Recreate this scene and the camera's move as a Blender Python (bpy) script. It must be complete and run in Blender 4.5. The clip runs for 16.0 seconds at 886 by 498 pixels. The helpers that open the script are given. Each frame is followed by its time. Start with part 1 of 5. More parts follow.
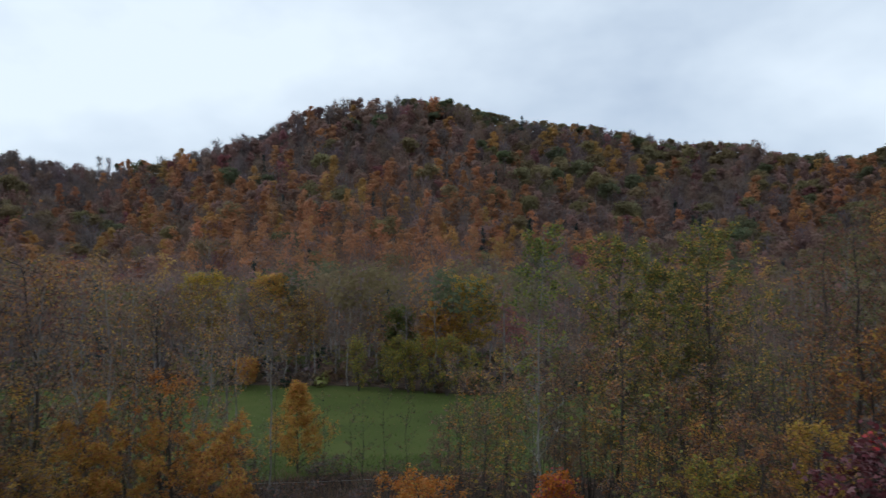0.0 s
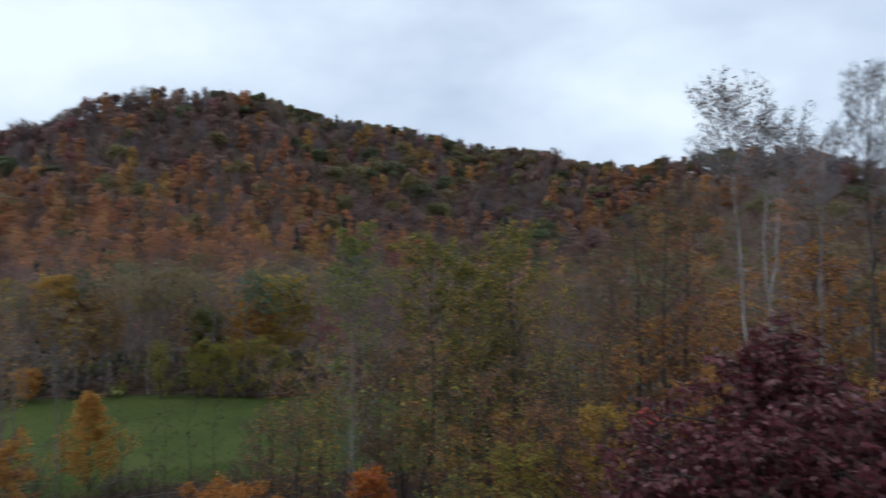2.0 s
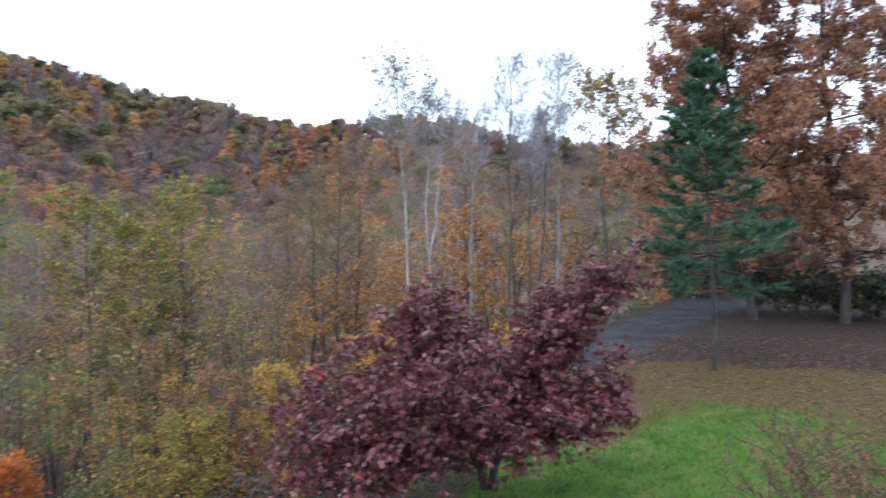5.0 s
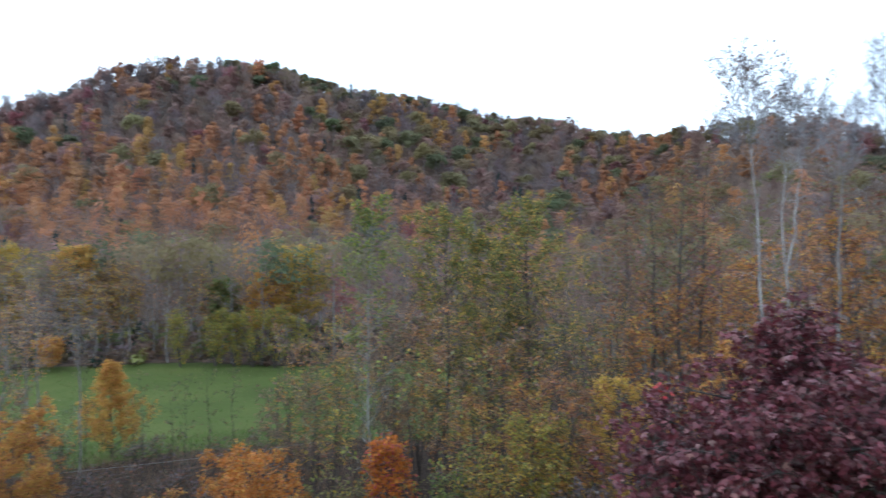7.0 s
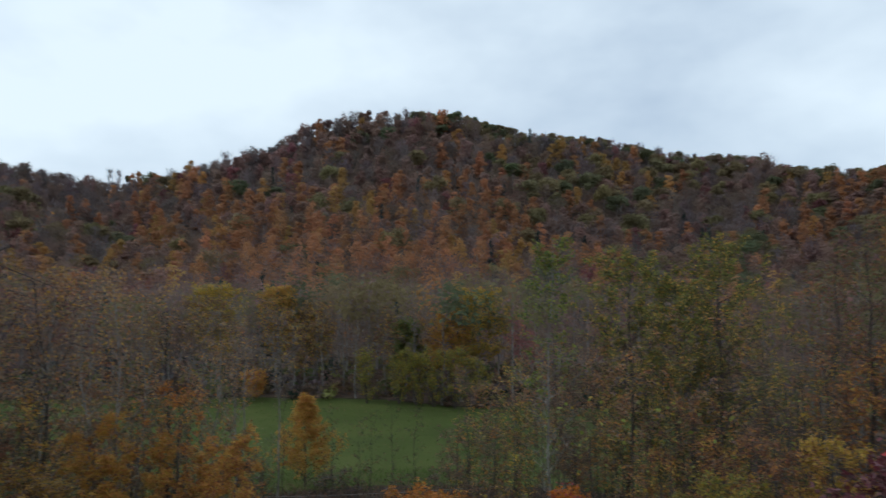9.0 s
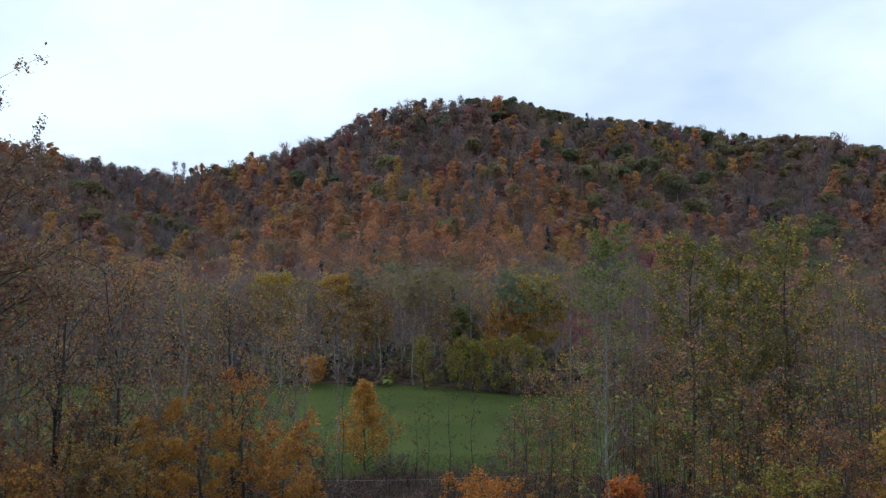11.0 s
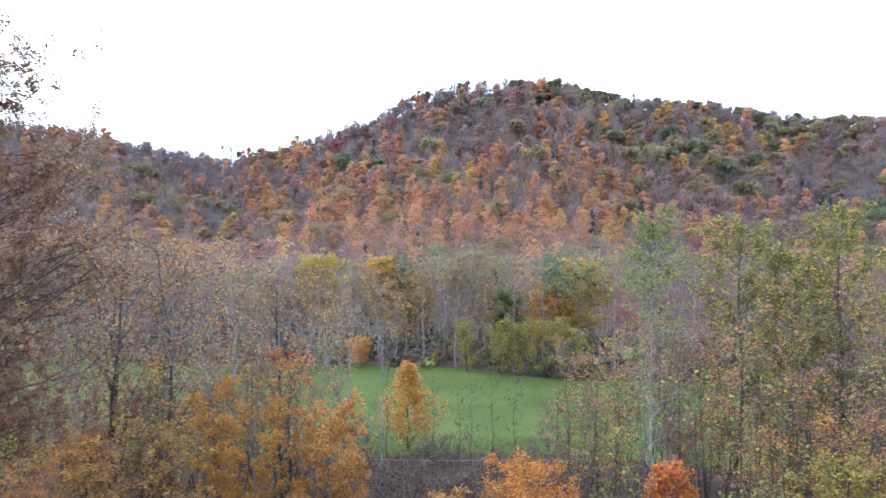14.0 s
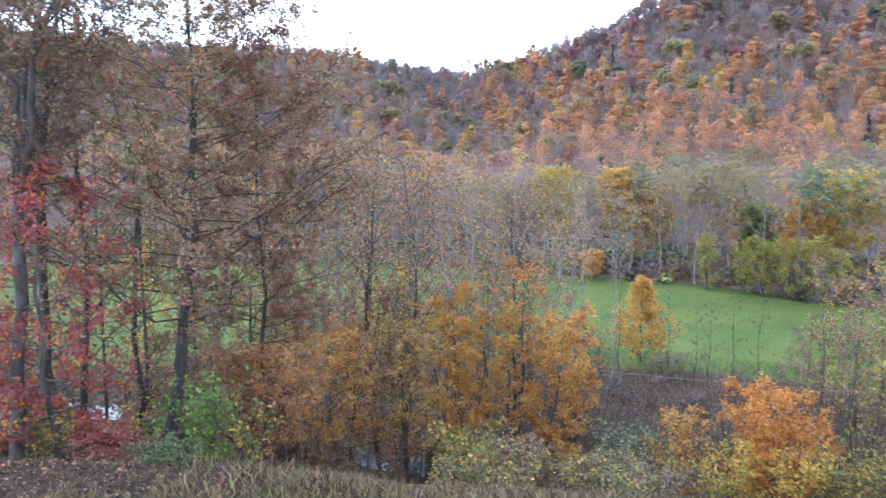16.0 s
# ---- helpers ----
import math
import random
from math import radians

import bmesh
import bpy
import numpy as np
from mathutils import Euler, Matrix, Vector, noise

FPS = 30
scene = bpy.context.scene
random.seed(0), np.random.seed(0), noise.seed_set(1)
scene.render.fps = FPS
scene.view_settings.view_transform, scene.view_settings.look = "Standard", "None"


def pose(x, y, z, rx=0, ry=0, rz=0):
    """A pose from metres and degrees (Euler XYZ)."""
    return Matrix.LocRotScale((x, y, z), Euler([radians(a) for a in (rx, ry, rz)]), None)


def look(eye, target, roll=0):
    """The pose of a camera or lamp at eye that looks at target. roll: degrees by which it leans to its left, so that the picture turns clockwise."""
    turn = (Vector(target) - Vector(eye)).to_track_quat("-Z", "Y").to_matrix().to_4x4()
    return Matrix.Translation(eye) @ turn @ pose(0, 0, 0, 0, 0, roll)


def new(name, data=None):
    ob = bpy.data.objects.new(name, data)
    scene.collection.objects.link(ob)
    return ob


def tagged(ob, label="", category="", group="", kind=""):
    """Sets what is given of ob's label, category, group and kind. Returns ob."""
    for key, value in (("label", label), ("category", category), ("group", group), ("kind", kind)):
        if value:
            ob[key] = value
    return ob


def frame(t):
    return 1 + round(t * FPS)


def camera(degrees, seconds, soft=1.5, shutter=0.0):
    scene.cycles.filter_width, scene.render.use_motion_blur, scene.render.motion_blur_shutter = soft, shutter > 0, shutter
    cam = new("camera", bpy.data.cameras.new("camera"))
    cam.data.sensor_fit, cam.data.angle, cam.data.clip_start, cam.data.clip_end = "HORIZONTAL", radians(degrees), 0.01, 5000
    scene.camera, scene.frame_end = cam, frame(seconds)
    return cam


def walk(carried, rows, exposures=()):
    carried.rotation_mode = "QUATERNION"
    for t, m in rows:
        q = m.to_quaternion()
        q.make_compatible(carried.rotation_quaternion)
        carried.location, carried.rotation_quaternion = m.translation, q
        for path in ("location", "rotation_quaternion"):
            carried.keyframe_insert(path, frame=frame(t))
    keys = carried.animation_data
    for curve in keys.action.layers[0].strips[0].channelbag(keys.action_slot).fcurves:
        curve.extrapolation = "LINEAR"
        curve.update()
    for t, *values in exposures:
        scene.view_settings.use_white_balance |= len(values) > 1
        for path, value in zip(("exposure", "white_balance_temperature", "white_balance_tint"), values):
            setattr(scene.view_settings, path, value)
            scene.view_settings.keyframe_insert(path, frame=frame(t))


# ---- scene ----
cam = camera(64.11, 16.0, soft=1.35, shutter=0.6)

EYE = 5.0
PATH = [
    (0, pose(0.000, 0.000, 5.000, 91.80, 0.00, -0.00)),
    (0.5, pose(0.005, 0.014, 4.963, 91.92, 0.14, -3.31)),
    (1, pose(-0.003, 0.025, 4.952, 92.09, -0.21, -6.80)),
    (1.5, pose(0.027, -0.008, 4.938, 91.74, 0.02, -9.34)),
    (2, pose(0.045, -0.027, 4.939, 91.70, 0.40, -14.91)),
    (2.5, pose(0.046, -0.037, 4.929, 90.83, 0.88, -23.27)),
    (3, pose(0.049, -0.064, 4.936, 91.35, -0.21, -31.92)),
    (3.2, pose(0.052, -0.071, 4.935, 91.45, -0.62, -34.83)),
    (3.7, pose(0.060, -0.090, 4.950, 90.90, -0.60, -40.50)),
    (4.3, pose(0.080, -0.110, 4.980, 89.60, -0.40, -43.50)),
    (4.85, pose(0.090, -0.120, 5.000, 88.50, -0.20, -41.80)),
    (5.3, pose(0.104, -0.132, 5.013, 88.04, -0.08, -36.82)),
    (5.5, pose(0.093, -0.122, 5.015, 88.11, -0.02, -34.18)),
    (6, pose(0.091, -0.114, 5.030, 88.40, 0.34, -27.08)),
    (6.5, pose(0.054, -0.099, 5.029, 89.02, 0.66, -19.41)),
    (7, pose(0.012, -0.058, 5.034, 89.28, 0.32, -13.73)),
    (7.5, pose(-0.034, -0.009, 5.032, 89.64, 0.78, -7.91)),
    (8, pose(-0.056, 0.016, 5.030, 90.74, 0.38, -3.79)),
    (8.5, pose(-0.062, 0.038, 5.019, 91.92, 0.07, -1.56)),
    (9, pose(-0.076, 0.059, 5.031, 92.79, -0.14, 0.63)),
    (9.5, pose(-0.079, 0.098, 5.046, 92.97, 0.55, 5.13)),
    (10, pose(-0.058, 0.122, 5.054, 92.34, 0.15, 5.19)),
    (12.5, pose(-0.006, 0.086, 5.039, 91.21, 0.29, 5.36)),
    (13, pose(-0.007, 0.056, 5.036, 90.57, 0.26, 6.11)),
    (13.5, pose(-0.018, 0.045, 5.044, 90.41, -0.03, 7.32)),
    (14, pose(-0.040, 0.034, 5.046, 90.38, -0.10, 8.68)),
    (14.5, pose(-0.073, 0.024, 5.014, 90.08, 0.61, 12.84)),
    (15, pose(-0.073, 0.019, 5.004, 88.42, 1.54, 19.65)),
    (15.5, pose(-0.076, 0.031, 5.009, 83.74, 0.59, 24.13)),
    (16, pose(-0.069, 0.056, 5.046, 83.22, 0.00, 27.44)),
]
EXPOSURES = [(0.0, -0.65, 5900, 7), (0.5, -0.6, 5900, 8), (3.2, -0.5, 5700, 8), (5.3, 1.0, 5550, 7), (6.0, 0.85, 5500, 7), (7.0, 0.55, 5350, 5), (7.7, 0.55, 5350, 5),
             (8.0, 0.4, 5350, 5), (8.5, -0.05, 5450, 4), (9.0, -0.65, 5850, 4), (9.5, -0.95, 5700, 4), (10.2, -1.0, 5700, 4), (12.3, 1.22, 5400, 10), (12.6, 1.3, 5350, 10),
             (14.0, 1.4, 5250, 9), (15.0, 0.95, 5300, 9), (15.5, 1.38, 5200, 8), (16.0, 1.62, 5100, 8)]
walk(cam, PATH, EXPOSURES)

# ---- world and sun: an overcast sky ----
SUN_AZ, SUN_EL = 105.0, 48.0      # degrees to the left of ahead, degrees up
world = bpy.data.worlds.new("overcast_sky")
world.use_nodes = True
scene.world = world
wn, wl = world.node_tree.nodes, world.node_tree.links
wn.clear()
w_out = wn.new("ShaderNodeOutputWorld")
w_bg = wn.new("ShaderNodeBackground")
w_sky = wn.new("ShaderNodeTexSky")
w_sky.sky_type = "NISHITA"
w_sky.sun_disc = False
w_sky.sun_elevation = radians(SUN_EL)
w_sky.sun_rotation = radians(-SUN_AZ)
w_dim = wn.new("ShaderNodeVectorMath")
w_dim.operation = "SCALE"
w_dim.inputs["Scale"].default_value = 0.10
w_co = wn.new("ShaderNodeTexCoord")
w_map = wn.new("ShaderNodeMapping")
w_map.inputs["Scale"].default_value = (1.0, 1.0, 1.9)
w_map.inputs["Location"].default_value = (0.35, 0.1, 0.2)
w_n = wn.new("ShaderNodeTexNoise")
w_n.inputs["Scale"].default_value = 2.3
w_n.inputs["Detail"].default_value = 5.0
w_n.inputs["Roughness"].default_value = 0.5
w_ramp = wn.new("ShaderNodeValToRGB")
w_ramp.color_ramp.elements[0].position = 0.27
w_ramp.color_ramp.elements[0].color = (0.80, 0.91, 1.08, 1)
w_ramp.color_ramp.elements[1].position = 0.62
w_ramp.color_ramp.elements[1].color = (1.50, 1.57, 1.62, 1)
w_mix = wn.new("ShaderNodeMix")
w_mix.data_type = "RGBA"
w_mix.inputs[0].default_value = 0.9
wl.new(w_sky.outputs[0], w_dim.inputs[0])
wl.new(w_co.outputs["Generated"], w_map.inputs[0])
wl.new(w_map.outputs[0], w_n.inputs["Vector"])
w_sep = wn.new("ShaderNodeSeparateXYZ")
w_side = wn.new("ShaderNodeMath")
w_side.operation = "MULTIPLY_ADD"
w_side.inputs[1].default_value = -0.07
wl.new(w_co.outputs["Generated"], w_sep.inputs[0])
wl.new(w_sep.outputs[0], w_side.inputs[0])
wl.new(w_n.outputs[0], w_side.inputs[2])
wl.new(w_side.outputs[0], w_ramp.inputs[0])
wl.new(w_dim.outputs[0], w_mix.inputs[6])
wl.new(w_ramp.outputs[0], w_mix.inputs[7])
wl.new(w_mix.outputs[2], w_bg.inputs[0])
w_bg.inputs[1].default_value = 1.0
wl.new(w_bg.outputs[0], w_out.inputs[0])

sun = new("sun", bpy.data.lights.new("sun", "SUN"))
sun.data.energy, sun.data.angle, sun.data.color = 0.8, radians(40), (1.0, 0.96, 0.9)
sa, se = radians(SUN_AZ), radians(SUN_EL)
sun.matrix_world = look((-90 * math.sin(sa) * math.cos(se), 90 * math.cos(sa) * math.cos(se), 90 * math.sin(se)), (0, 0, 0))


# ---- materials ----
def material(name):
    m = bpy.data.materials.new(name)
    m.use_nodes = True
    return m, m.node_tree.nodes, m.node_tree.links, m.node_tree.nodes["Principled BSDF"]


def foliage_material(name, rough=0.55, through_light=0.45):
    """Leaves: colour from the leaf's own tint, part of the light passes through."""
    m, n, l, b = material(name)
    at = n.new("ShaderNodeAttribute")
    at.attribute_name = "tint"
    no = n.new("ShaderNodeTexNoise")
    no.inputs["Scale"].default_value = 0.35
    no.inputs["Detail"].default_value = 3.0
    hsv = n.new("ShaderNodeHueSaturation")
    mr = n.new("ShaderNodeMapRange")
    mr.inputs["To Min"].default_value, mr.inputs["To Max"].default_value = 0.8, 1.2
    l.new(no.outputs[0], mr.inputs[0])
    l.new(mr.outputs[0], hsv.inputs["Value"])
    l.new(at.outputs["Color"], hsv.inputs["Color"])
    l.new(hsv.outputs[0], b.inputs["Base Color"])
    b.inputs["Roughness"].default_value = rough
    b.inputs["Specular IOR Level"].default_value = 0.4 if rough < 0.4 else 0.22 if rough < 0.58 else 0.1
    tr = n.new("ShaderNodeBsdfTranslucent")
    l.new(hsv.outputs[0], tr.inputs[0])
    mix = n.new("ShaderNodeMixShader")
    mix.inputs[0].default_value = through_light
    l.new(b.outputs[0], mix.inputs[1])
    l.new(tr.outputs[0], mix.inputs[2])
    l.new(mix.outputs[0], n["Material Output"].inputs[0])
    return m


def bark_material(name, dark, light, scale=3.0, patch=0.5):
    """Bark: stretched furrows and lighter patches."""
    m, n, l, b = material(name)
    co = n.new("ShaderNodeTexCoord")
    mp = n.new("ShaderNodeMapping")
    mp.inputs["Scale"].default_value = (scale, scale, scale * 0.25)
    no = n.new("ShaderNodeTexNoise")
    no.inputs["Scale"].default_value, no.inputs["Detail"].default_value = 2.0, 6.0
    n2 = n.new("ShaderNodeTexNoise")
    n2.inputs["Scale"].default_value = 0.8
    ad = n.new("ShaderNodeMath")
    ad.operation = "MULTIPLY_ADD"
    ad.inputs[1].default_value = 0.6
    rp = n.new("ShaderNodeValToRGB")
    rp.color_ramp.elements[0].position, rp.color_ramp.elements[0].color = patch - 0.12, (*dark, 1)
    rp.color_ramp.elements[1].position, rp.color_ramp.elements[1].color = patch + 0.2, (*light, 1)
    mul = n.new("ShaderNodeMath")
    mul.operation = "MULTIPLY"
    mul.inputs[1].default_value = 0.4
    l.new(co.outputs["Object"], mp.inputs[0])
    l.new(mp.outputs[0], no.inputs["Vector"])
    l.new(co.outputs["Object"], n2.inputs["Vector"])
    l.new(n2.outputs[0], mul.inputs[0])
    l.new(no.outputs[0], ad.inputs[0])
    l.new(mul.outputs[0], ad.inputs[2])
    l.new(ad.outputs[0], rp.inputs[0])
    l.new(rp.outputs[0], b.inputs["Base Color"])
    bp = n.new("ShaderNodeBump")
    bp.inputs["Strength"].default_value, bp.inputs["Distance"].default_value = 0.5, 0.02
    l.new(no.outputs[0], bp.inputs["Height"])
    l.new(bp.outputs[0], b.inputs["Normal"])
    b.inputs["Roughness"].default_value = 0.9
    return m


LEAF = foliage_material("leaf")
GLOSSY_LEAF = foliage_material("glossy_leaf", 0.38, 0.3)
FAR_LEAF = foliage_material("distant_leaf", 0.7, 0.6)
NEEDLE = foliage_material("needle", 0.5, 0.12)
FALLEN = foliage_material("fallen_leaf", 0.9, 0.1)
GRASS = foliage_material("grass_blade", 0.6, 0.25)
BARK = bark_material("grey_brown_bark", (0.035, 0.027, 0.022), (0.14, 0.115, 0.10))
BARK_DARK = bark_material("dark_bark", (0.02, 0.016, 0.014), (0.085, 0.07, 0.06))
BARK_RED = bark_material("red_brown_bark", (0.05, 0.022, 0.017), (0.12, 0.06, 0.045))
BARK_PALE = bark_material("pale_grey_bark", (0.12, 0.105, 0.095), (0.36, 0.34, 0.31), 2.0)
BARK_WHITE = bark_material("white_sycamore_bark", (0.13, 0.115, 0.105), (0.44, 0.41, 0.385), 1.5, 0.44)
TWIG_PALE = bark_material("pale_twig_bark", (0.20, 0.19, 0.195), (0.42, 0.40, 0.415), 2.0)

COLOURS = {
    "orange": (0.58, 0.27, 0.08), "rust": (0.29, 0.14, 0.09), "gold": (0.62, 0.38, 0.085), "olive": (0.23, 0.21, 0.075),
    "green": (0.13, 0.18, 0.05), "lime": (0.30, 0.31, 0.07), "dark": (0.04, 0.06, 0.045), "brown": (0.19, 0.128, 0.092),
    "mauve": (0.205, 0.168, 0.168), "red": (0.42, 0.095, 0.095), "vivid": (0.14, 0.23, 0.025), "plum": (0.15, 0.035, 0.043), "flame": (0.56, 0.20, 0.03),
    "yellow": (0.47, 0.33, 0.055), "tan": (0.23, 0.16, 0.11), "fawn": (0.36, 0.25, 0.17), "pine": (0.058, 0.12, 0.075), "straw": (0.27, 0.215, 0.145),
    # umber: a leaf brown darkened to put tree shade into litter and weeds
    "moss": (0.15, 0.16, 0.07), "grass": (0.10, 0.16, 0.03), "rose": (0.23, 0.10, 0.10), "copper": (0.30, 0.145, 0.085), "russet": (0.43, 0.225, 0.16), "sage": (0.24, 0.27, 0.18), "umber": (0.058, 0.037, 0.027),
}

rng = np.random.default_rng(7)


# ---- the lie of the land ----
RIDGE = [(-110, 6.0), (-75, 6.0), (-62, 6.2), (-55, 6.4), (-50.9, 6.7), (-46.6, 7.1), (-42.1, 8.6), (-37.5, 8.7), (-34.8, 8.6), (-33, 7.9),
         (-28.5, 7.7), (-25, 8.5), (-22.8, 9.3), (-19.9, 9.4), (-15.8, 10.2), (-12, 11.2), (-8.4, 11.6), (-5.5, 11.9), (-3.3, 12.6),
         (-1.1, 13.4), (0.7, 13.6), (6.6, 13.5), (9.8, 13.0), (12.5, 11.7), (14.8, 10.7), (17.1, 9.8), (21.5, 8.3), (24, 7.6),
         (26.7, 7.4), (29.8, 7.8), (35.6, 8.8), (44, 8.9), (58, 8.9), (110, 7.5)]
RA, RE = np.array(RIDGE).T
RE = RE + np.interp(RA, (-40, -30, -8, 0, 12, 26), (0.0, 0.25, 0.25, 0.15, 0.0, 0.0))
FIELD_Z = -12.5


def span(az, a, v):
    return np.interp(az, a, v)


def ridge_r(az):
    return span(az, (-110, -50, -40, -30, -20, -5, 10, 18, 26, 36, 60, 110), (420, 420, 330, 520, 560, 500, 480, 470, 560, 520, 480, 480))


def foot_r(az):
    return span(az, (-110, -60, -40, -20, -0.7, 8, 20, 40, 56, 110), (95, 90, 92, 98, 101, 107, 114, 129, 141, 160))


def crest_r(az):
    return span(az, (-180, -75, -65, -60, -56, -50, -44, -30, 30, 57, 90, 180), (70, 70, 64, 57, 47, 29, 16.5, 13, 12.5, 15.5, 20, 30))


def ridge_top(az):
    """Elevation of the bare ground of the skyline, below its trees."""
    return np.interp(az, RA, RE) - np.degrees(6.8 / ridge_r(az))


def ground_z(x, y):
    x, y = np.asarray(x, float), np.asarray(y, float)
    r = np.hypot(x, y) + 1e-6
    az = np.degrees(np.arctan2(-x, y))
    rc = crest_r(az)
    steep = span(az, (-180, -70, -50, 0, 30, 57, 180), (0.2, 0.25, 0.42, 0.46, 0.46, 0.37, 0.25))
    lawn = span(az, (-180, -60, -46, -34, 5, 30, 62, 180), (0.0, 0.0, -0.018, -0.04, -0.10, -0.10, -0.045, -0.02)) * np.minimum(r, rc)
    bank = lawn - np.maximum(r - rc, 0) * steep
    z = np.where(bank > FIELD_Z, bank, FIELD_Z)
    soft = np.clip((bank - FIELD_Z + 1.5) / 3.0, 0, 1)
    z = np.where(np.abs(bank - FIELD_Z) < 1.5, FIELD_Z + 3.0 * soft * soft * 0.5, z)
    fr, rr = foot_r(az), ridge_r(az)
    el0 = np.degrees(np.arctan2(FIELD_Z - EYE, fr))
    u = np.clip((r - fr) / (rr - fr), 0, 1)
    el = el0 + (ridge_top(az) - el0) * (0.8 * u + 0.2 * u * u) ** 0.9
    hill = EYE + r * np.tan(np.radians(el))
    over = np.maximum(r - rr, 0)
    hill = np.where(r > rr, hill * np.exp(-over / 500) - 0.18 * np.minimum(over, 250), hill)
    front = np.clip((100 - np.abs(az)) / 20, 0, 1)
    z = np.where(r > fr, front * np.maximum(hill, z) + (1 - front) * z, z)
    wave = 0.25 * np.sin(x * 0.21 + 1.3) * np.sin(y * 0.17) * np.clip((r - 14) / 20, 0, 1) * np.where((r > 34) & (r < fr), 0.2, 1)
    return z + wave


def at(az, r):
    a = radians(az)
    return -math.sin(a) * r, math.cos(a) * r


# ---- mesh makers ----
def mesh_from(name, verts, faces, mat, tint=None, slots=None):
    """One mesh from arrays: faces all with the same number of corners; tint: a colour for each face."""
    verts, faces = np.asarray(verts, np.float32), np.asarray(faces, np.int32)
    me = bpy.data.meshes.new(name)
    k = faces.shape[1]
    me.vertices.add(len(verts))
    me.vertices.foreach_set("co", verts.ravel())
    me.loops.add(faces.size)
    me.loops.foreach_set("vertex_index", faces.ravel())
    me.polygons.add(len(faces))
    me.polygons.foreach_set("loop_start", np.arange(0, faces.size, k, dtype=np.int32))
    me.update(calc_edges=True)
    if tint is not None:
        at_ = me.attributes.new("tint", "FLOAT_COLOR", "FACE")
        at_.data.foreach_set("color", np.hstack([tint, np.ones((len(tint), 1))]).astype(np.float32).ravel())
    for m in (mat if isinstance(mat, (list, tuple)) else [mat]):
        me.materials.append(m)
    if slots is not None:
        me.polygons.foreach_set("material_index", np.asarray(slots, np.int32))
    return me


def unit(v):
    return v / (np.linalg.norm(v, axis=-1, keepdims=True) + 1e-9)


def leaf_quads(c, size, tilt=None, r=rng, width=0.75, up=0.0):
    """A rhombic leaf or clump at each point of c; tilt: the way that its face turns."""
    n = len(c)
    nor = r.normal(size=(n, 3))
    if tilt is not None:
        nor = unit(nor) * 0.7 + tilt
    nor[:, 2] += up
    nor = unit(nor)
    t = unit(np.cross(nor, r.normal(size=(n, 3))))
    s = np.cross(nor, t)
    L = np.broadcast_to(np.asarray(size, float).reshape(-1, 1), (n, 1)) * r.uniform(0.7, 1.3, (n, 1)) * 0.5
    W = L * width * r.uniform(0.75, 1.25, (n, 1))
    bend = nor * L * 0.25
    v = np.stack([c - t * L, c + s * W + bend, c + t * L, c - s * W + bend], 1).reshape(-1, 3)
    return v, np.arange(4 * n).reshape(-1, 4)


def clump_tris(c, size, tilt, r, spread=0.7, upright=False):
    """A three-cornered clump of leaves at each point of c; upright: a narrow spray of twigs."""
    n = len(c)
    nor = unit(unit(r.normal(size=(n, 3))) * spread + tilt)
    t = unit(np.cross(nor, r.normal(size=(n, 3))))
    s = np.cross(nor, t)
    L = np.asarray(size, float).reshape(-1, 1) * r.uniform(0.7, 1.3, (n, 1)) * 0.72
    if upright:
        t = unit(r.normal(size=(n, 3)) * 0.3 + (0, 0, 1))
        s = unit(np.cross(t, nor))
        t, s = t * 1.9, s * 0.42
    v = np.stack([c - t * L * 0.6 - s * L * 0.75, c - t * L * 0.55 + s * L * 0.8, c + t * L], 1).reshape(-1, 3)
    return v, np.arange(3 * n).reshape(-1, 3)


def twig_quads(seg, r):
    """Thin twigs, each one flat tapered blade."""
    seg = np.asarray(seg, float)
    p, q = seg[:, :3], seg[:, 3:6]
    s = unit(np.cross(q - p, r.normal(size=p.shape)))
    a, e = seg[:, 6:7], seg[:, 7:8]
    v = np.stack([p - s * a, p + s * a, q + s * e, q - s * e], 1).reshape(-1, 3)
    return v, np.arange(len(v)).reshape(-1, 4)


def tubes(seg, sides):
    """Tapered open tubes, one for each row (x0, y0, z0, x1, y1, z1, r0, r1)."""
    seg = np.asarray(seg, float)
    n = len(seg)
    p0, p1 = seg[:, :3], seg[:, 3:6]
    d = unit(p1 - p0)
    ref = np.where(np.abs(d[:, 2:3]) > 0.9, np.array([[1.0, 0, 0]]), np.array([[0, 0, 1.0]]))
    u = unit(np.cross(d, ref))
    w = np.cross(d, u)
    a = np.arange(sides) * 2 * np.pi / sides
    ring = np.cos(a)[None, :, None] * u[:, None] + np.sin(a)[None, :, None] * w[:, None]
    low = p0[:, None] + ring * seg[:, 6][:, None, None]
    top = p1[:, None] + ring * seg[:, 7][:, None, None]
    v = np.concatenate([low, top], 1).reshape(-1, 3)
    i = np.arange(sides)
    j = (i + 1) % sides
    q = np.stack([i, j, j + sides, i + sides], 1)
    f = (q[None] + (np.arange(n) * 2 * sides)[:, None, None]).reshape(-1, 4)
    return v, f


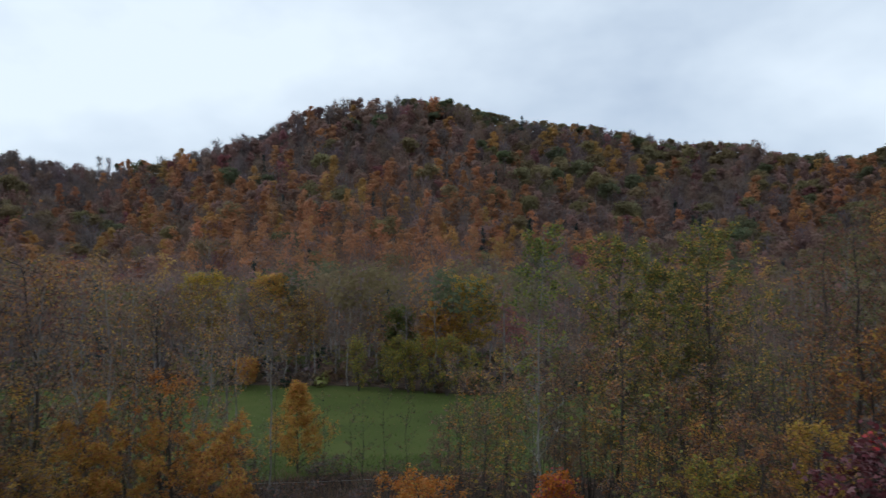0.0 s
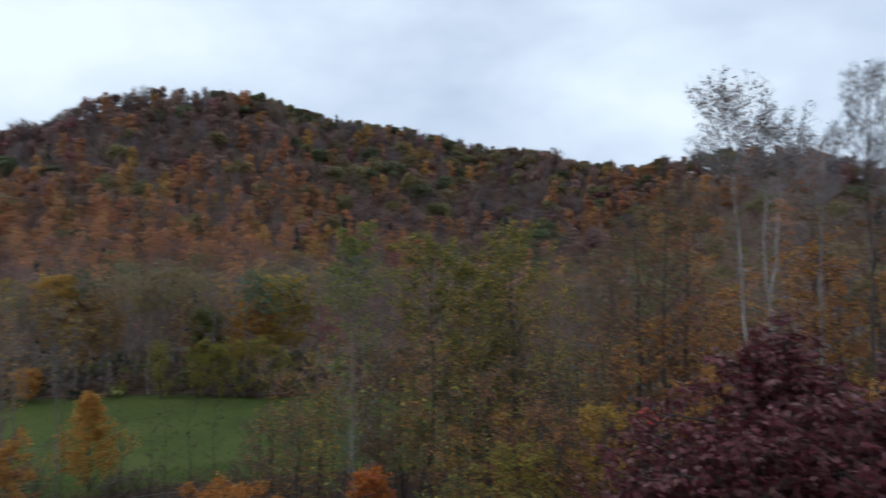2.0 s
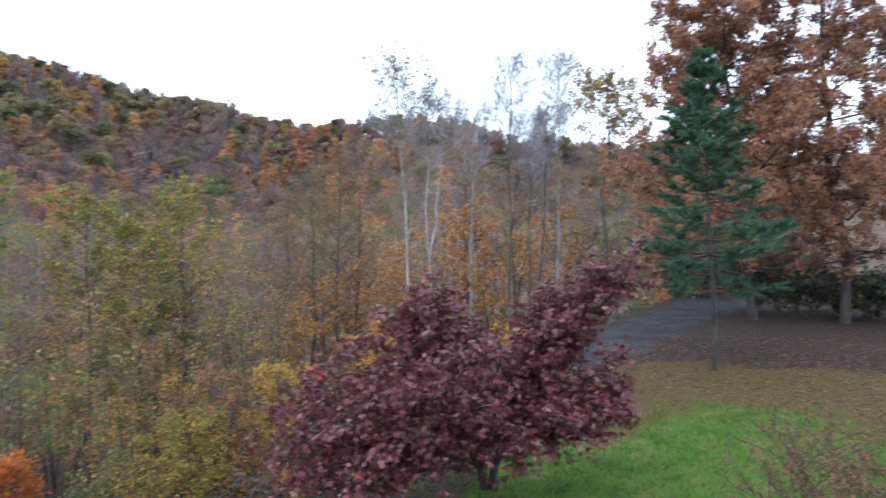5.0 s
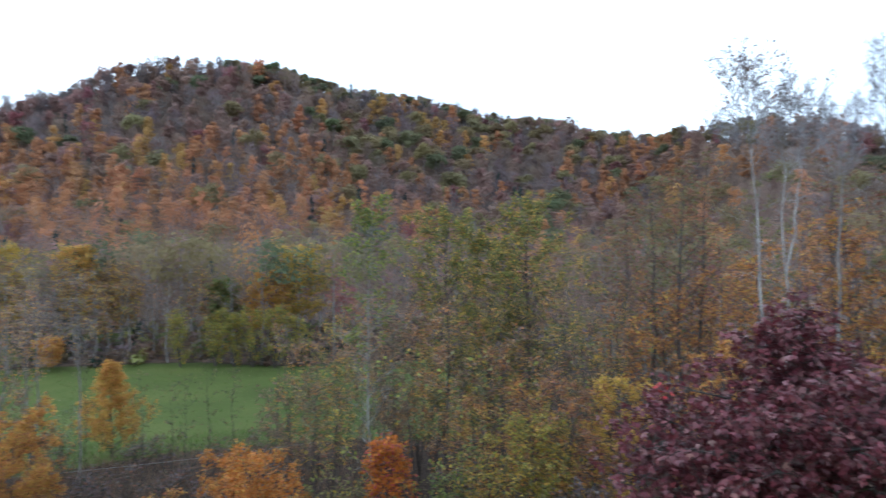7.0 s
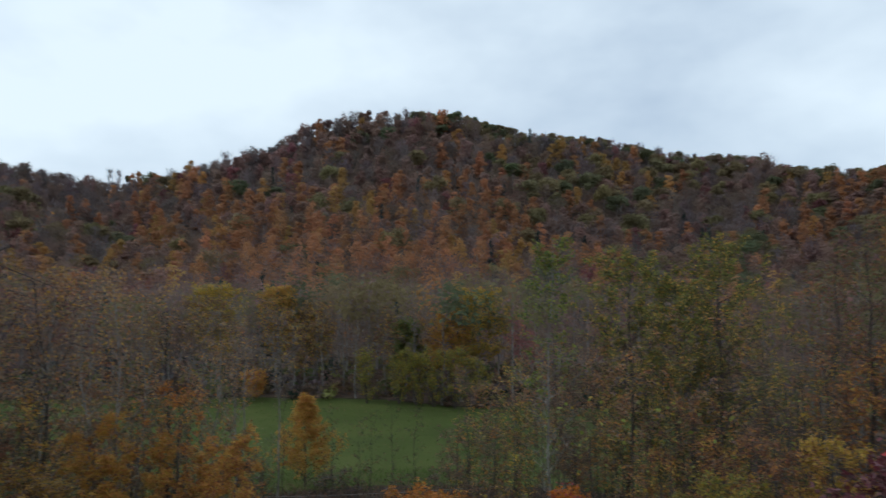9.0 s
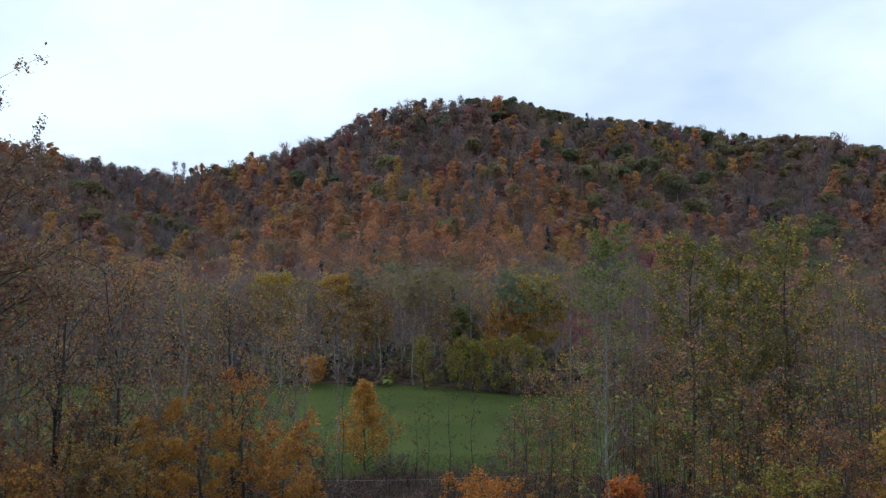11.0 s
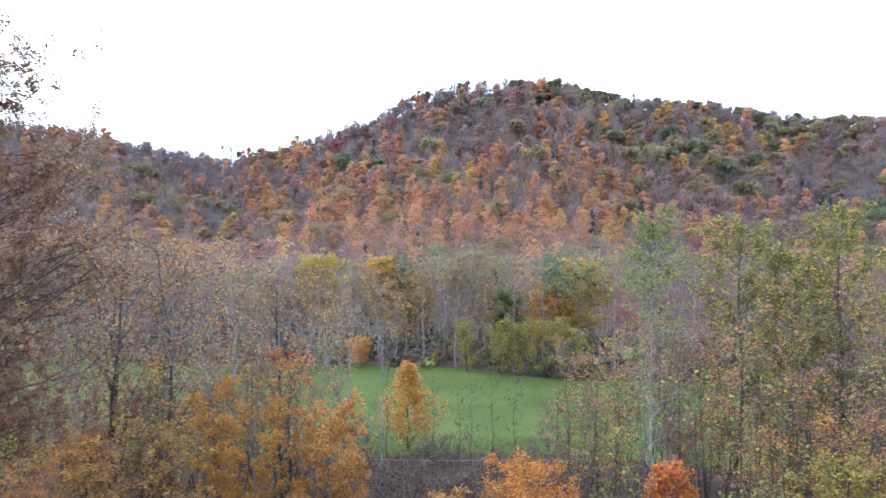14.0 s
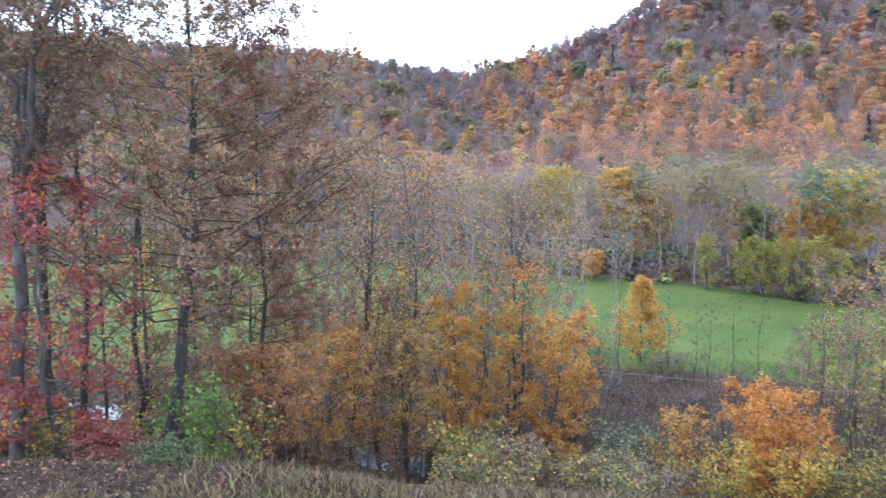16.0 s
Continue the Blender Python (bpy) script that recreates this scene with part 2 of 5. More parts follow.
def rods(lines, sides):
    """Continuous tapered rods: lines of (points, first radius, last radius)."""
    vs, fs, o = [], [], 0
    a = np.arange(sides) * 2 * np.pi / sides
    i = np.arange(sides)
    for pts, r0, r1 in lines:
        pts = np.asarray(pts, float)
        k = len(pts)
        d = unit(np.gradient(pts, axis=0))
        ref = np.array([1.0, 0.2, 0.1]) if abs(d[0, 2]) > 0.7 else np.array([0.1, 0.2, 1.0])
        u = unit(np.cross(d, ref))
        w = np.cross(d, u)
        rad = np.linspace(r0, r1, k)[:, None, None]
        vs.append((pts[:, None] + rad * (np.cos(a)[None, :, None] * u[:, None] + np.sin(a)[None, :, None] * w[:, None])).reshape(-1, 3))
        q = np.stack([i, (i + 1) % sides, (i + 1) % sides + sides, i + sides], 1)
        fs.append((q[None] + (np.arange(k - 1) * sides)[:, None, None] + o).reshape(-1, 4))
        o += k * sides
    return np.concatenate(vs), np.concatenate(fs)


def join(parts):
    vs, fs, o = [], [], 0
    for v, f in parts:
        vs.append(v)
        fs.append(f + o)
        o += len(v)
    return np.concatenate(vs), np.concatenate(fs)


def part(name, me, parent, label=""):
    ob = new(name, me)
    ob.parent = parent
    if label:
        tagged(ob, label)
    return ob


def pick_tints(r, n, palette, jitter=0.24):
    """n leaf colours drawn from a palette of (name, share)."""
    names = [p[0] for p in palette]
    w = np.array([p[1] for p in palette], float)
    base = np.array([COLOURS[k] for k in names])[r.choice(len(names), n, p=w / w.sum())]
    return np.clip(0.88 * base * r.uniform(1 - jitter, 1 + jitter, (n, 1)) * r.uniform(0.9, 1.1, (n, 3)), 0.005, 0.9)


# ---- trees ----
def line(p, q, k, r, bow=(0, 0, 0), wob=0.0):
    """k points from p to q, bowed in the middle and a little crooked."""
    t = np.linspace(0, 1, k)[:, None]
    out = p + (q - p) * t + np.array(bow) * (4 * t * (1 - t))
    out[1:-1] += r.normal(size=(k - 2, 3)) * wob
    return out


def strip(pts, r0, r1):
    rad = np.linspace(r0, r1, len(pts))
    return [(*pts[i], *pts[i + 1], rad[i], rad[i + 1]) for i in range(len(pts) - 1)]


def tree(name, label, group, az, dist, top, radius, palette, base=0.35, limbs=22, subs=6, twigs=4, leaves=3, leaf=0.16, bark=BARK,
         girth=None, stems=1, rise=0.5, shape="round", cover=(1.0, 1.0), lean=(0.0, 0.0), height=None, category="tree", seed=None, wob=1.0, split=False, fine=0.006, fork=0.0, limb_k=0.3, twig_bark=None, twig_len=1.0):
    """A broad-leaved tree: trunk or stems, limbs, branches, twigs and single leaves. top: the elevation at which its tip shows."""
    r = np.random.default_rng(seed if seed is not None else int(abs(az) * 1000 + dist * 17 + (az > 0) * 7))
    x, y = at(az, dist)
    gz = float(ground_z(x, y))
    H = height if height else EYE + dist * math.tan(radians(top)) - gz
    girth = girth or 0.011 * H + 0.03
    big, mid, thin, leafpts, leafout = [], [], [], [], []
    head = np.zeros(3)
    if fork:
        head = np.array([lean[0] * fork, lean[1] * fork, H * fork])
        big.append((np.vstack([[0, 0, -0.3], line(np.zeros(3), head, 6, r, r.normal(size=3) * (0.004 * H, 0.004 * H, 0), 0.002 * H)]), girth, girth * 0.72))
    for s in range(stems):
        a0 = r.uniform(0, 6.28) if not fork else s * 6.283 / stems + r.uniform(-0.5, 0.5)
        off = head + np.array([math.cos(a0), math.sin(a0), 0]) * (0 if stems == 1 or fork else radius * 0.08)
        h = H * (1 if s == 0 else r.uniform(0.7, 0.97))
        spread = np.array([math.cos(a0), math.sin(a0), 0]) * (0 if stems == 1 else radius * r.uniform(0.25, 0.6))
        tip = off * (1, 1, 0) + spread + np.array([lean[0], lean[1], h])
        k = 8
        tr = line(off, tip, k, r, r.normal(size=3) * (0.02 * H, 0.02 * H, 0), 0.008 * H * wob)
        g = girth * (1 if stems == 1 else 0.6)
        big.append((tr if fork else np.vstack([off - (0, 0, 0.3), tr]), g, g * 0.1))
        nl = max(4, limbs // stems)
        for i in range(nl):
            f = base + (0.97 - base) * (i + r.uniform(0, 1)) / nl
            p = np.array([np.interp(f, np.linspace(0, 1, k), tr[:, c]) for c in range(3)])
            v = (f - base) / (1 - base)
            if shape == "cone":
                reach = radius * (1.05 - v) * r.uniform(0.75, 1.1)
            elif shape == "dome":
                reach = radius * (1.05 - 0.68 * v ** 1.4) * r.uniform(0.7, 1.08)
            elif shape == "vase":
                reach = radius * (0.45 + 0.6 * v * (1.3 - v)) * r.uniform(0.7, 1.15)
            else:
                reach = radius * math.sqrt(max(0.08, 1 - (1.7 * v - 0.75) ** 2)) * r.uniform(0.65, 1.12)
            reach *= 1 if stems == 1 else 0.75
            a = i * 2.4 + r.uniform(-0.6, 0.6)
            up = rise * reach * r.uniform(0.5, 1.5)
            q = p + np.array([math.cos(a) * reach, math.sin(a) * reach, min(up, max(0.1, (H * 1.0 - p[2])))])
            lb = line(p, q, 5 if split or dist < 36 and category == "tree" else 3, r, (0, 0, -0.08 * reach), 0.035 * reach * wob)
            rl = max(0.010, g * limb_k * (1 - 0.75 * f) * (0.6 + 0.4 * reach / radius))
            mid.append((lb, rl, rl * 0.3))
            cov = cover[0] + (cover[1] - cover[0]) * v
            for j in range(subs):
                w = 0.25 + 0.75 * (j + r.uniform(0, 1)) / subs
                p2 = np.array([np.interp(w, np.linspace(0, 1, len(lb)), lb[:, c]) for c in range(3)])
                d = unit(q - p)
                d2 = unit(d * 0.6 + r.normal(size=3) * 0.65 + (0, 0, 0.25))
                q2 = p2 + d2 * (0.2 * reach + 0.25) * r.uniform(0.6, 1.3)
                thin.append((*p2, *q2, rl * 0.35 + fine * 0.7, fine * 0.8 + 0.002))
                for m in range(twigs):
                    p3 = p2 + (q2 - p2) * r.uniform(0.3, 1.0)
                    q3 = p3 + unit(d2 + r.normal(size=3) * 0.9) * r.uniform(0.2, 0.5) * (0.12 * reach + 0.3) * twig_len
                    if fine:
                        thin.append((*p3, *q3, fine * 1.2, fine * 0.6))
                    if r.uniform() < cov:
                        n = leaves
                        c = p3 + (q3 - p3) * r.uniform(0.2, 1.2, (n, 1)) + r.normal(size=(n, 3)) * leaf * 0.8
                        leafpts.append(c)
                        leafout.append(np.repeat(unit(q3 - np.array([0, 0, H * 0.5]))[None], n, 0))
    root = new(name)
    root.location = (x, y, gz)
    root.empty_display_size = 0.3
    tagged(root, label, category, group)
    if split:
        trunk = part("trunk", mesh_from("trunk", *rods(big, 10), bark), root)
        for rod in mid:
            part("limb", mesh_from("limb", *rods([rod], 6), bark), trunk)
    else:
        part("trunk", mesh_from("trunk", *(rods(big + mid, 5) if dist < 45 and category == "tree" else rods(big + mid, 3)), bark), root)
    tv, tf = twig_quads(thin, r)
    if dist > 38:
        tf = tf[:, :3]
    tint, slots = np.zeros((len(tf), 3)) + 0.1, np.zeros(len(tf))
    if leafpts:
        c = np.concatenate(leafpts)
        if dist > 38:
            v, f = clump_tris(c, np.full(len(c), leaf * 0.78), np.concatenate(leafout) * 0.3 + (0, 0, 0.3), r, 1.0)
        else:
            v, f = leaf_quads(c, leaf, np.concatenate(leafout) * 0.3, r, up=0.35)
        tv, tf = join([(tv, tf), (v, f)])
        tint, slots = np.vstack([tint, pick_tints(r, len(c), palette)]), np.append(slots, np.ones(len(c)))
    tagged(part("crown", mesh_from("crown", tv, tf, [twig_bark or bark, LEAF], tint, slots), root), kind="stuff")
    return root


def bare_tree(name, label, group, az, dist, top, radius, bark, girth, base=0.5, limbs=24, low=0, lean=(0, 0), palette=None, leafy=0.0, twig_bark=None, fork=0.0, rise=(1.0, 1.9), seed=1):
    """A leafless tree: limbs that climb and branch three times; low: number of long bare lower limbs; fork: where a second leader parts from the trunk."""
    r = np.random.default_rng(seed)
    x, y = at(az, dist)
    gz = float(ground_z(x, y))
    H = EYE + dist * math.tan(radians(top)) - gz
    side = np.array([-math.cos(radians(az)), -math.sin(radians(az)), 0])
    tip = np.array([*(side * lean[0])[:2], H * 0.97])
    tr = line(np.array([0, 0, -0.3]), tip, 12, r, -side * lean[0] * 0.08, 0.003 * H)
    leaders = [(tr, 1.0)]
    big, mid, thin, lp = [(tr, girth, girth * 0.12)], [], [], []
    if fork:
        p = np.array([np.interp(fork, np.linspace(0, 1, 12), tr[:, c]) for c in range(3)])
        second = line(p, tip * (1, 1, 0.93) - side * radius * 0.5, 12, r, -side * 0.25, 0.003 * H)
        leaders.append((second, 0.7))
        big.append((second, girth * 0.62, girth * 0.08))

    def side_of(d, amount):
        return unit(d + unit(np.cross(d, r.normal(size=3))) * amount + (0, 0, 0.16))

    for i in range(limbs + low):
        stem, power = leaders[i % len(leaders)]
        far_down = i >= limbs
        f = r.uniform(0.3, base) if far_down else base + (0.97 - base) * (i + r.uniform(0, 1)) / limbs
        v = 0.1 if far_down else (f - base) / (1 - base)
        zs = f * H
        p = np.array([np.interp(zs, stem[:, 2], stem[:, c]) for c in range(3)])
        a = i * 2.4 + r.uniform(-0.5, 0.5)
        reach = radius * (1.25 if far_down else math.sqrt(max(0.04, 1 - (1.5 * v - 0.55) ** 2))) * r.uniform(0.7, 1.1)
        lift = reach * (r.uniform(0.0, 0.4) if far_down else r.uniform(*rise))
        q = p + np.array([math.cos(a) * reach, math.sin(a) * reach, min(lift, max(0.15, H - p[2]))])
        lb = line(p, q, 6, r, (0, 0, 0.12 * reach if far_down else -0.10 * reach), 0.03 * reach)
        rl = max(0.014, girth * 0.2 * (1.1 - f)) * (0.8 if far_down else 1)
        mid.append((lb, rl, rl * 0.35))
        n1 = 4 if far_down else 8
        for j in range(n1):
            w = 0.25 + 0.75 * (j + r.uniform(0, 1)) / n1
            p1 = np.array([np.interp(w, np.linspace(0, 1, 6), lb[:, c]) for c in range(3)])
            d1 = side_of(unit(q - p), 0.7)
            q1 = p1 + d1 * (0.32 * reach + 0.3) * r.uniform(0.6, 1.2) * (1.2 - 0.5 * w)
            thin.append((*p1, *q1, 0.015, 0.010))
            for k in range(2 if far_down else 6):
                p2 = p1 + (q1 - p1) * (0.2 + 0.8 * (k + r.uniform(0, 1)) / 6)
                d2 = side_of(d1, 0.8)
                q2 = p2 + d2 * (0.16 * reach + 0.22) * r.uniform(0.6, 1.2)
                thin.append((*p2, *q2, 0.008, 0.005))
                for m in range(2 if far_down else 6):
                    p3 = p2 + (q2 - p2) * r.uniform(0.25, 1.0)
                    q3 = p3 + side_of(d2, 0.8) * (0.07 * reach + 0.16) * r.uniform(0.6, 1.3)
                    thin.append((*p3, *q3, 0.0055, 0.0035))
                    if r.uniform() < 0.5 * leafy * (0.2 + 1.3 * v):
                        lp.append(q3 + r.normal(size=(1, 3)) * 0.06)
    root = new(name)
    root.location = (x, y, gz)
    tagged(root, label, "tree", group)
    trunk = part("trunk", mesh_from("trunk", *rods(big, 10), bark), root)
    for rod in mid:
        part("limb", mesh_from("limb", *rods([rod], 5), bark), trunk)
    tv, tf = twig_quads(thin, r)
    tf = tf[:, :3]
    tint, slots = np.zeros((len(tf), 3)) + 0.1, np.zeros(len(tf))
    if lp:
        c = np.concatenate(lp)
        v, f = clump_tris(c, np.full(len(c), 0.13), r.normal(size=(len(c), 3)), r)
        tv, tf = join([(tv, tf), (v, f)])
        tint, slots = np.vstack([tint, pick_tints(r, len(c), palette)]), np.append(slots, np.ones(len(c)))
    tagged(part("crown", mesh_from("crown", tv, tf, [twig_bark or TWIG_PALE, LEAF], tint, slots), root, "fine bare grey twigs"), kind="stuff")
    return root


# ---- the ground ----
def build_ground():
    az = np.concatenate([np.arange(-180, -100, 8.0), np.arange(-100, 75, 1.25), np.arange(75, 180, 7.0)])
    rs = [0.0]
    step = 0.7
    while rs[-1] < 3200:
        rs.append(rs[-1] + step)
        step = 6.0 if 320 < rs[-1] < 575 else min(max(0.7, rs[-1] * 0.022), 60)
    rs = np.array(rs[1:])
    A, Rr = np.meshgrid(az, rs, indexing="ij")
    X, Y = -np.sin(np.radians(A)) * Rr, np.cos(np.radians(A)) * Rr
    Z = ground_z(X, Y)
    na, nr = A.shape
    v = np.stack([X, Y, Z], -1).reshape(-1, 3)
    i, j = np.meshgrid(np.arange(na), np.arange(nr - 1), indexing="ij")
    i2 = (i + 1) % na
    f = np.stack([i * nr + j, i * nr + j + 1, i2 * nr + j + 1, i2 * nr + j], -1).reshape(-1, 4)
    v = np.vstack([v, [[0, 0, float(ground_z(0, 0.01))]]])
    me = mesh_from("ground", v, f, GROUND)
    # the hub round the centre
    bm = bmesh.new()
    bm.from_mesh(me)
    bm.verts.ensure_lookup_table()
    hub = bm.verts[len(v) - 1]
    for a in range(na):
        bm.faces.new((hub, bm.verts[a * nr], bm.verts[((a + 1) % na) * nr]))
    bm.normal_update()
    bm.to_mesh(me)
    bm.free()
    AZ, RR = np.append(A.ravel(), 0), np.append(Rr.ravel(), 0)
    lawn = (np.clip((crest_r(AZ) - 1.0 - RR) / 2.0, 0, 1) * np.clip((-AZ - 30) / 6, 0, 1))
    lawn *= np.clip((span(AZ, (-180, -75, -66, -62, -57, -50, -40), (19, 19, 22, 21, 18.5, 17, 15.5)) - RR) / 6 + 0.5, 0, 1)
    lawn = np.maximum(lawn, np.clip((7.0 - RR) / 1.5, 0, 1))
    near = span(AZ, (-30, 4, 17, 30, 60), (61, 63, 61, 64, 66))
    fieldm = np.clip((RR - near) / 2 + 0.5, 0, 1) * np.clip((foot_r(AZ) + 2.0 - RR) / 3 + 0.5, 0, 1) * np.clip((AZ + 20) / 4, 0, 1) * np.clip((75 - AZ) / 4, 0, 1)
    weed = np.clip((crest_r(AZ) + 6 - RR) / 4, 0, 1) * np.clip((AZ + 10) / 10, 0, 1)
    weed = np.maximum(weed, np.clip((RR - 14) / 3, 0, 1) * np.clip((30 - RR) / 4, 0, 1) * np.clip((-AZ - 46) / 4, 0, 1))
    weed *= 1 - np.clip((AZ - 38) / 6, 0, 1)
    weed *= np.clip((RR - 7.5) / 1.5, 0, 1)
    floor = np.clip((RR - foot_r(AZ)) / 6, 0, 1)
    for nm, val in (("lawn", lawn), ("meadow", fieldm), ("weedy", weed), ("wooded", floor)):
        a_ = me.attributes.new(nm, "FLOAT", "POINT")
        a_.data.foreach_set("value", val.astype(np.float32))
    me.polygons.foreach_set("use_smooth", np.ones(len(me.polygons), bool))
    ob = new("ground", me)
    tagged(ob, "leaf-littered hillside falling to a green hay field below wooded hills", "ground", kind="structure")
    return ob


def ground_material():
    m, n, l, b = material("ground")
    co = n.new("ShaderNodeTexCoord")

    def noise_ramp(scale, detail, stops):
        t = n.new("ShaderNodeTexNoise")
        t.inputs["Scale"].default_value, t.inputs["Detail"].default_value = scale, detail
        l.new(co.outputs["Object"], t.inputs["Vector"])
        rp = n.new("ShaderNodeValToRGB")
        while len(rp.color_ramp.elements) < len(stops):
            rp.color_ramp.elements.new(0.5)
        for e, (p, c) in zip(rp.color_ramp.elements, stops):
            e.position, e.color = p, (*c, 1)
        l.new(t.outputs[0], rp.inputs[0])
        return rp.outputs[0], t.outputs[0]

    # litter tones are kept very dark in place of shade under the trees
    litter, h1 = noise_ramp(5.0, 8, [(0.3, (0.016, 0.012, 0.010)), (0.5, (0.036, 0.026, 0.02)), (0.62, (0.065, 0.042, 0.028)), (0.75, (0.03, 0.023, 0.018))])
    lawn, h2 = noise_ramp(1.3, 10, [(0.3, (0.022, 0.05, 0.009)), (0.46, (0.05, 0.10, 0.014)), (0.6, (0.08, 0.105, 0.022)), (0.72, (0.14, 0.115, 0.052))])
    hay, h3 = noise_ramp(0.12, 9, [(0.3, (0.048, 0.062, 0.016)), (0.5, (0.064, 0.082, 0.021)), (0.7, (0.088, 0.10, 0.028))])
    straw, h4 = noise_ramp(3.0, 8, [(0.3, (0.042, 0.028, 0.013)), (0.5, (0.080, 0.056, 0.023)), (0.62, (0.066, 0.053, 0.02)), (0.75, (0.108, 0.076, 0.035))])
    edge_n = n.new("ShaderNodeTexNoise")
    edge_n.inputs["Scale"].default_value, edge_n.inputs["Detail"].default_value = 0.5, 6.0
    l.new(co.outputs["Object"], edge_n.inputs["Vector"])
    col = litter
    fallen, h5 = noise_ramp(0.4, 8, [(0.3, (0.06, 0.045, 0.038)), (0.5, (0.10, 0.07, 0.055)), (0.7, (0.15, 0.10, 0.07))])
    for nm, c in (("wooded", fallen), ("weedy", straw), ("lawn", lawn), ("meadow", hay)):
        a = n.new("ShaderNodeAttribute")
        a.attribute_name = nm
        ma = n.new("ShaderNodeMath")
        ma.operation = "ADD"
        l.new(a.outputs["Fac"], ma.inputs[0])
        l.new(edge_n.outputs[0], ma.inputs[1])
        mr = n.new("ShaderNodeMapRange")
        mr.inputs["From Min"].default_value, mr.inputs["From Max"].default_value = 0.88, 1.12
        l.new(ma.outputs[0], mr.inputs[0])
        mx = n.new("ShaderNodeMix")
        mx.data_type = "RGBA"
        l.new(mr.outputs[0], mx.inputs[0])
        l.new(col, mx.inputs[6])
        l.new(c, mx.inputs[7])
        col = mx.outputs[2]
    l.new(col, b.inputs["Base Color"])
    bp = n.new("ShaderNodeBump")
    bp.inputs["Strength"].default_value, bp.inputs["Distance"].default_value = 0.6, 0.08
    l.new(h1, bp.inputs["Height"])
    l.new(bp.outputs[0], b.inputs["Normal"])
    b.inputs["Roughness"].default_value = 0.95
    b.inputs["Specular IOR Level"].default_value = 0.08
    return m


GROUND = ground_material()
build_ground()


# ---- the woods on the hills ----
def zone_shares(az, el):
    """Shares of the woods' colours at a place on the hillside: rows for each tree."""
    names = ["orange", "gold", "rust", "red", "mauve", "brown", "olive", "moss", "dark", "bare"]
    n = len(az)
    w = np.tile(np.array([0.11, 0.02, 0.30, 0.04, 0.23, 0.13, 0.05, 0.02, 0.01, 0.09]), (n, 1))

    def put(mask, row):
        w[:] = w * (1 - mask[:, None]) + np.array(row)[None] * mask[:, None]

    def soft(v, a, b, s):
        return np.clip((v - a) / s + 0.5, 0, 1) * np.clip((b - v) / s + 0.5, 0, 1)

    put(soft(az, -8, 25, 3) * soft(el, -1.2, 7.4, 1.8), [0.42, 0.06, 0.20, 0.01, 0.08, 0.12, 0.03, 0.01, 0.02, 0.05])
    put(soft(az, -22, -7, 3) * soft(el, 4.2, 9.5, 1.2), [0.11, 0.03, 0.24, 0.02, 0.17, 0.15, 0.15, 0.07, 0.01, 0.05])
    put(soft(az, -14, -5, 3) * soft(el, -2, 4.5, 1.2), [0.20, 0.06, 0.18, 0.02, 0.08, 0.08, 0.06, 0.04, 0.06, 0.24])
    put(soft(az, -30, -14, 3) * soft(el, 7.5, 12, 1.0), [0.12, 0.03, 0.26, 0.03, 0.20, 0.14, 0.15, 0.03, 0.0, 0.04])
    put(soft(az, -90, -24, 4) * soft(el, -9, 7.5, 1.5), [0.14, 0.04, 0.26, 0.02, 0.10, 0.24, 0.13, 0.04, 0.02, 0.01])
    put(soft(az, -6, 30, 4) * soft(el, -9, -1.5, 1.2), [0.06, 0.05, 0.15, 0.0, 0.10, 0.28, 0.19, 0.11, 0.02, 0.04])
    put(soft(az, 24, 90, 4) * soft(el, -9, 3, 2), [0.12, 0.06, 0.16, 0.02, 0.22, 0.20, 0.08, 0.03, 0.01, 0.10])
    # far left ridge: extra mauve and bare shares colour in the distance haze
    put(soft(az, 25, 90, 4) * soft(el, 3.0, 12, 2), [0.06, 0.02, 0.22, 0.02, 0.32, 0.18, 0.05, 0.01, 0.0, 0.12])
    return names, w / w.sum(1, keepdims=True)


# leaf colours mixed towards mauve-grey, standing in for haze over the hillside
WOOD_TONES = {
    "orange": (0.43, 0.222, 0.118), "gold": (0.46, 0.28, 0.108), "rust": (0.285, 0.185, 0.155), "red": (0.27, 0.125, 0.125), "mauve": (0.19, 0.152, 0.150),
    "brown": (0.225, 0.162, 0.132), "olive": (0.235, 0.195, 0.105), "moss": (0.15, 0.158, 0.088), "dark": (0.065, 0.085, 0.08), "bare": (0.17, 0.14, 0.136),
}


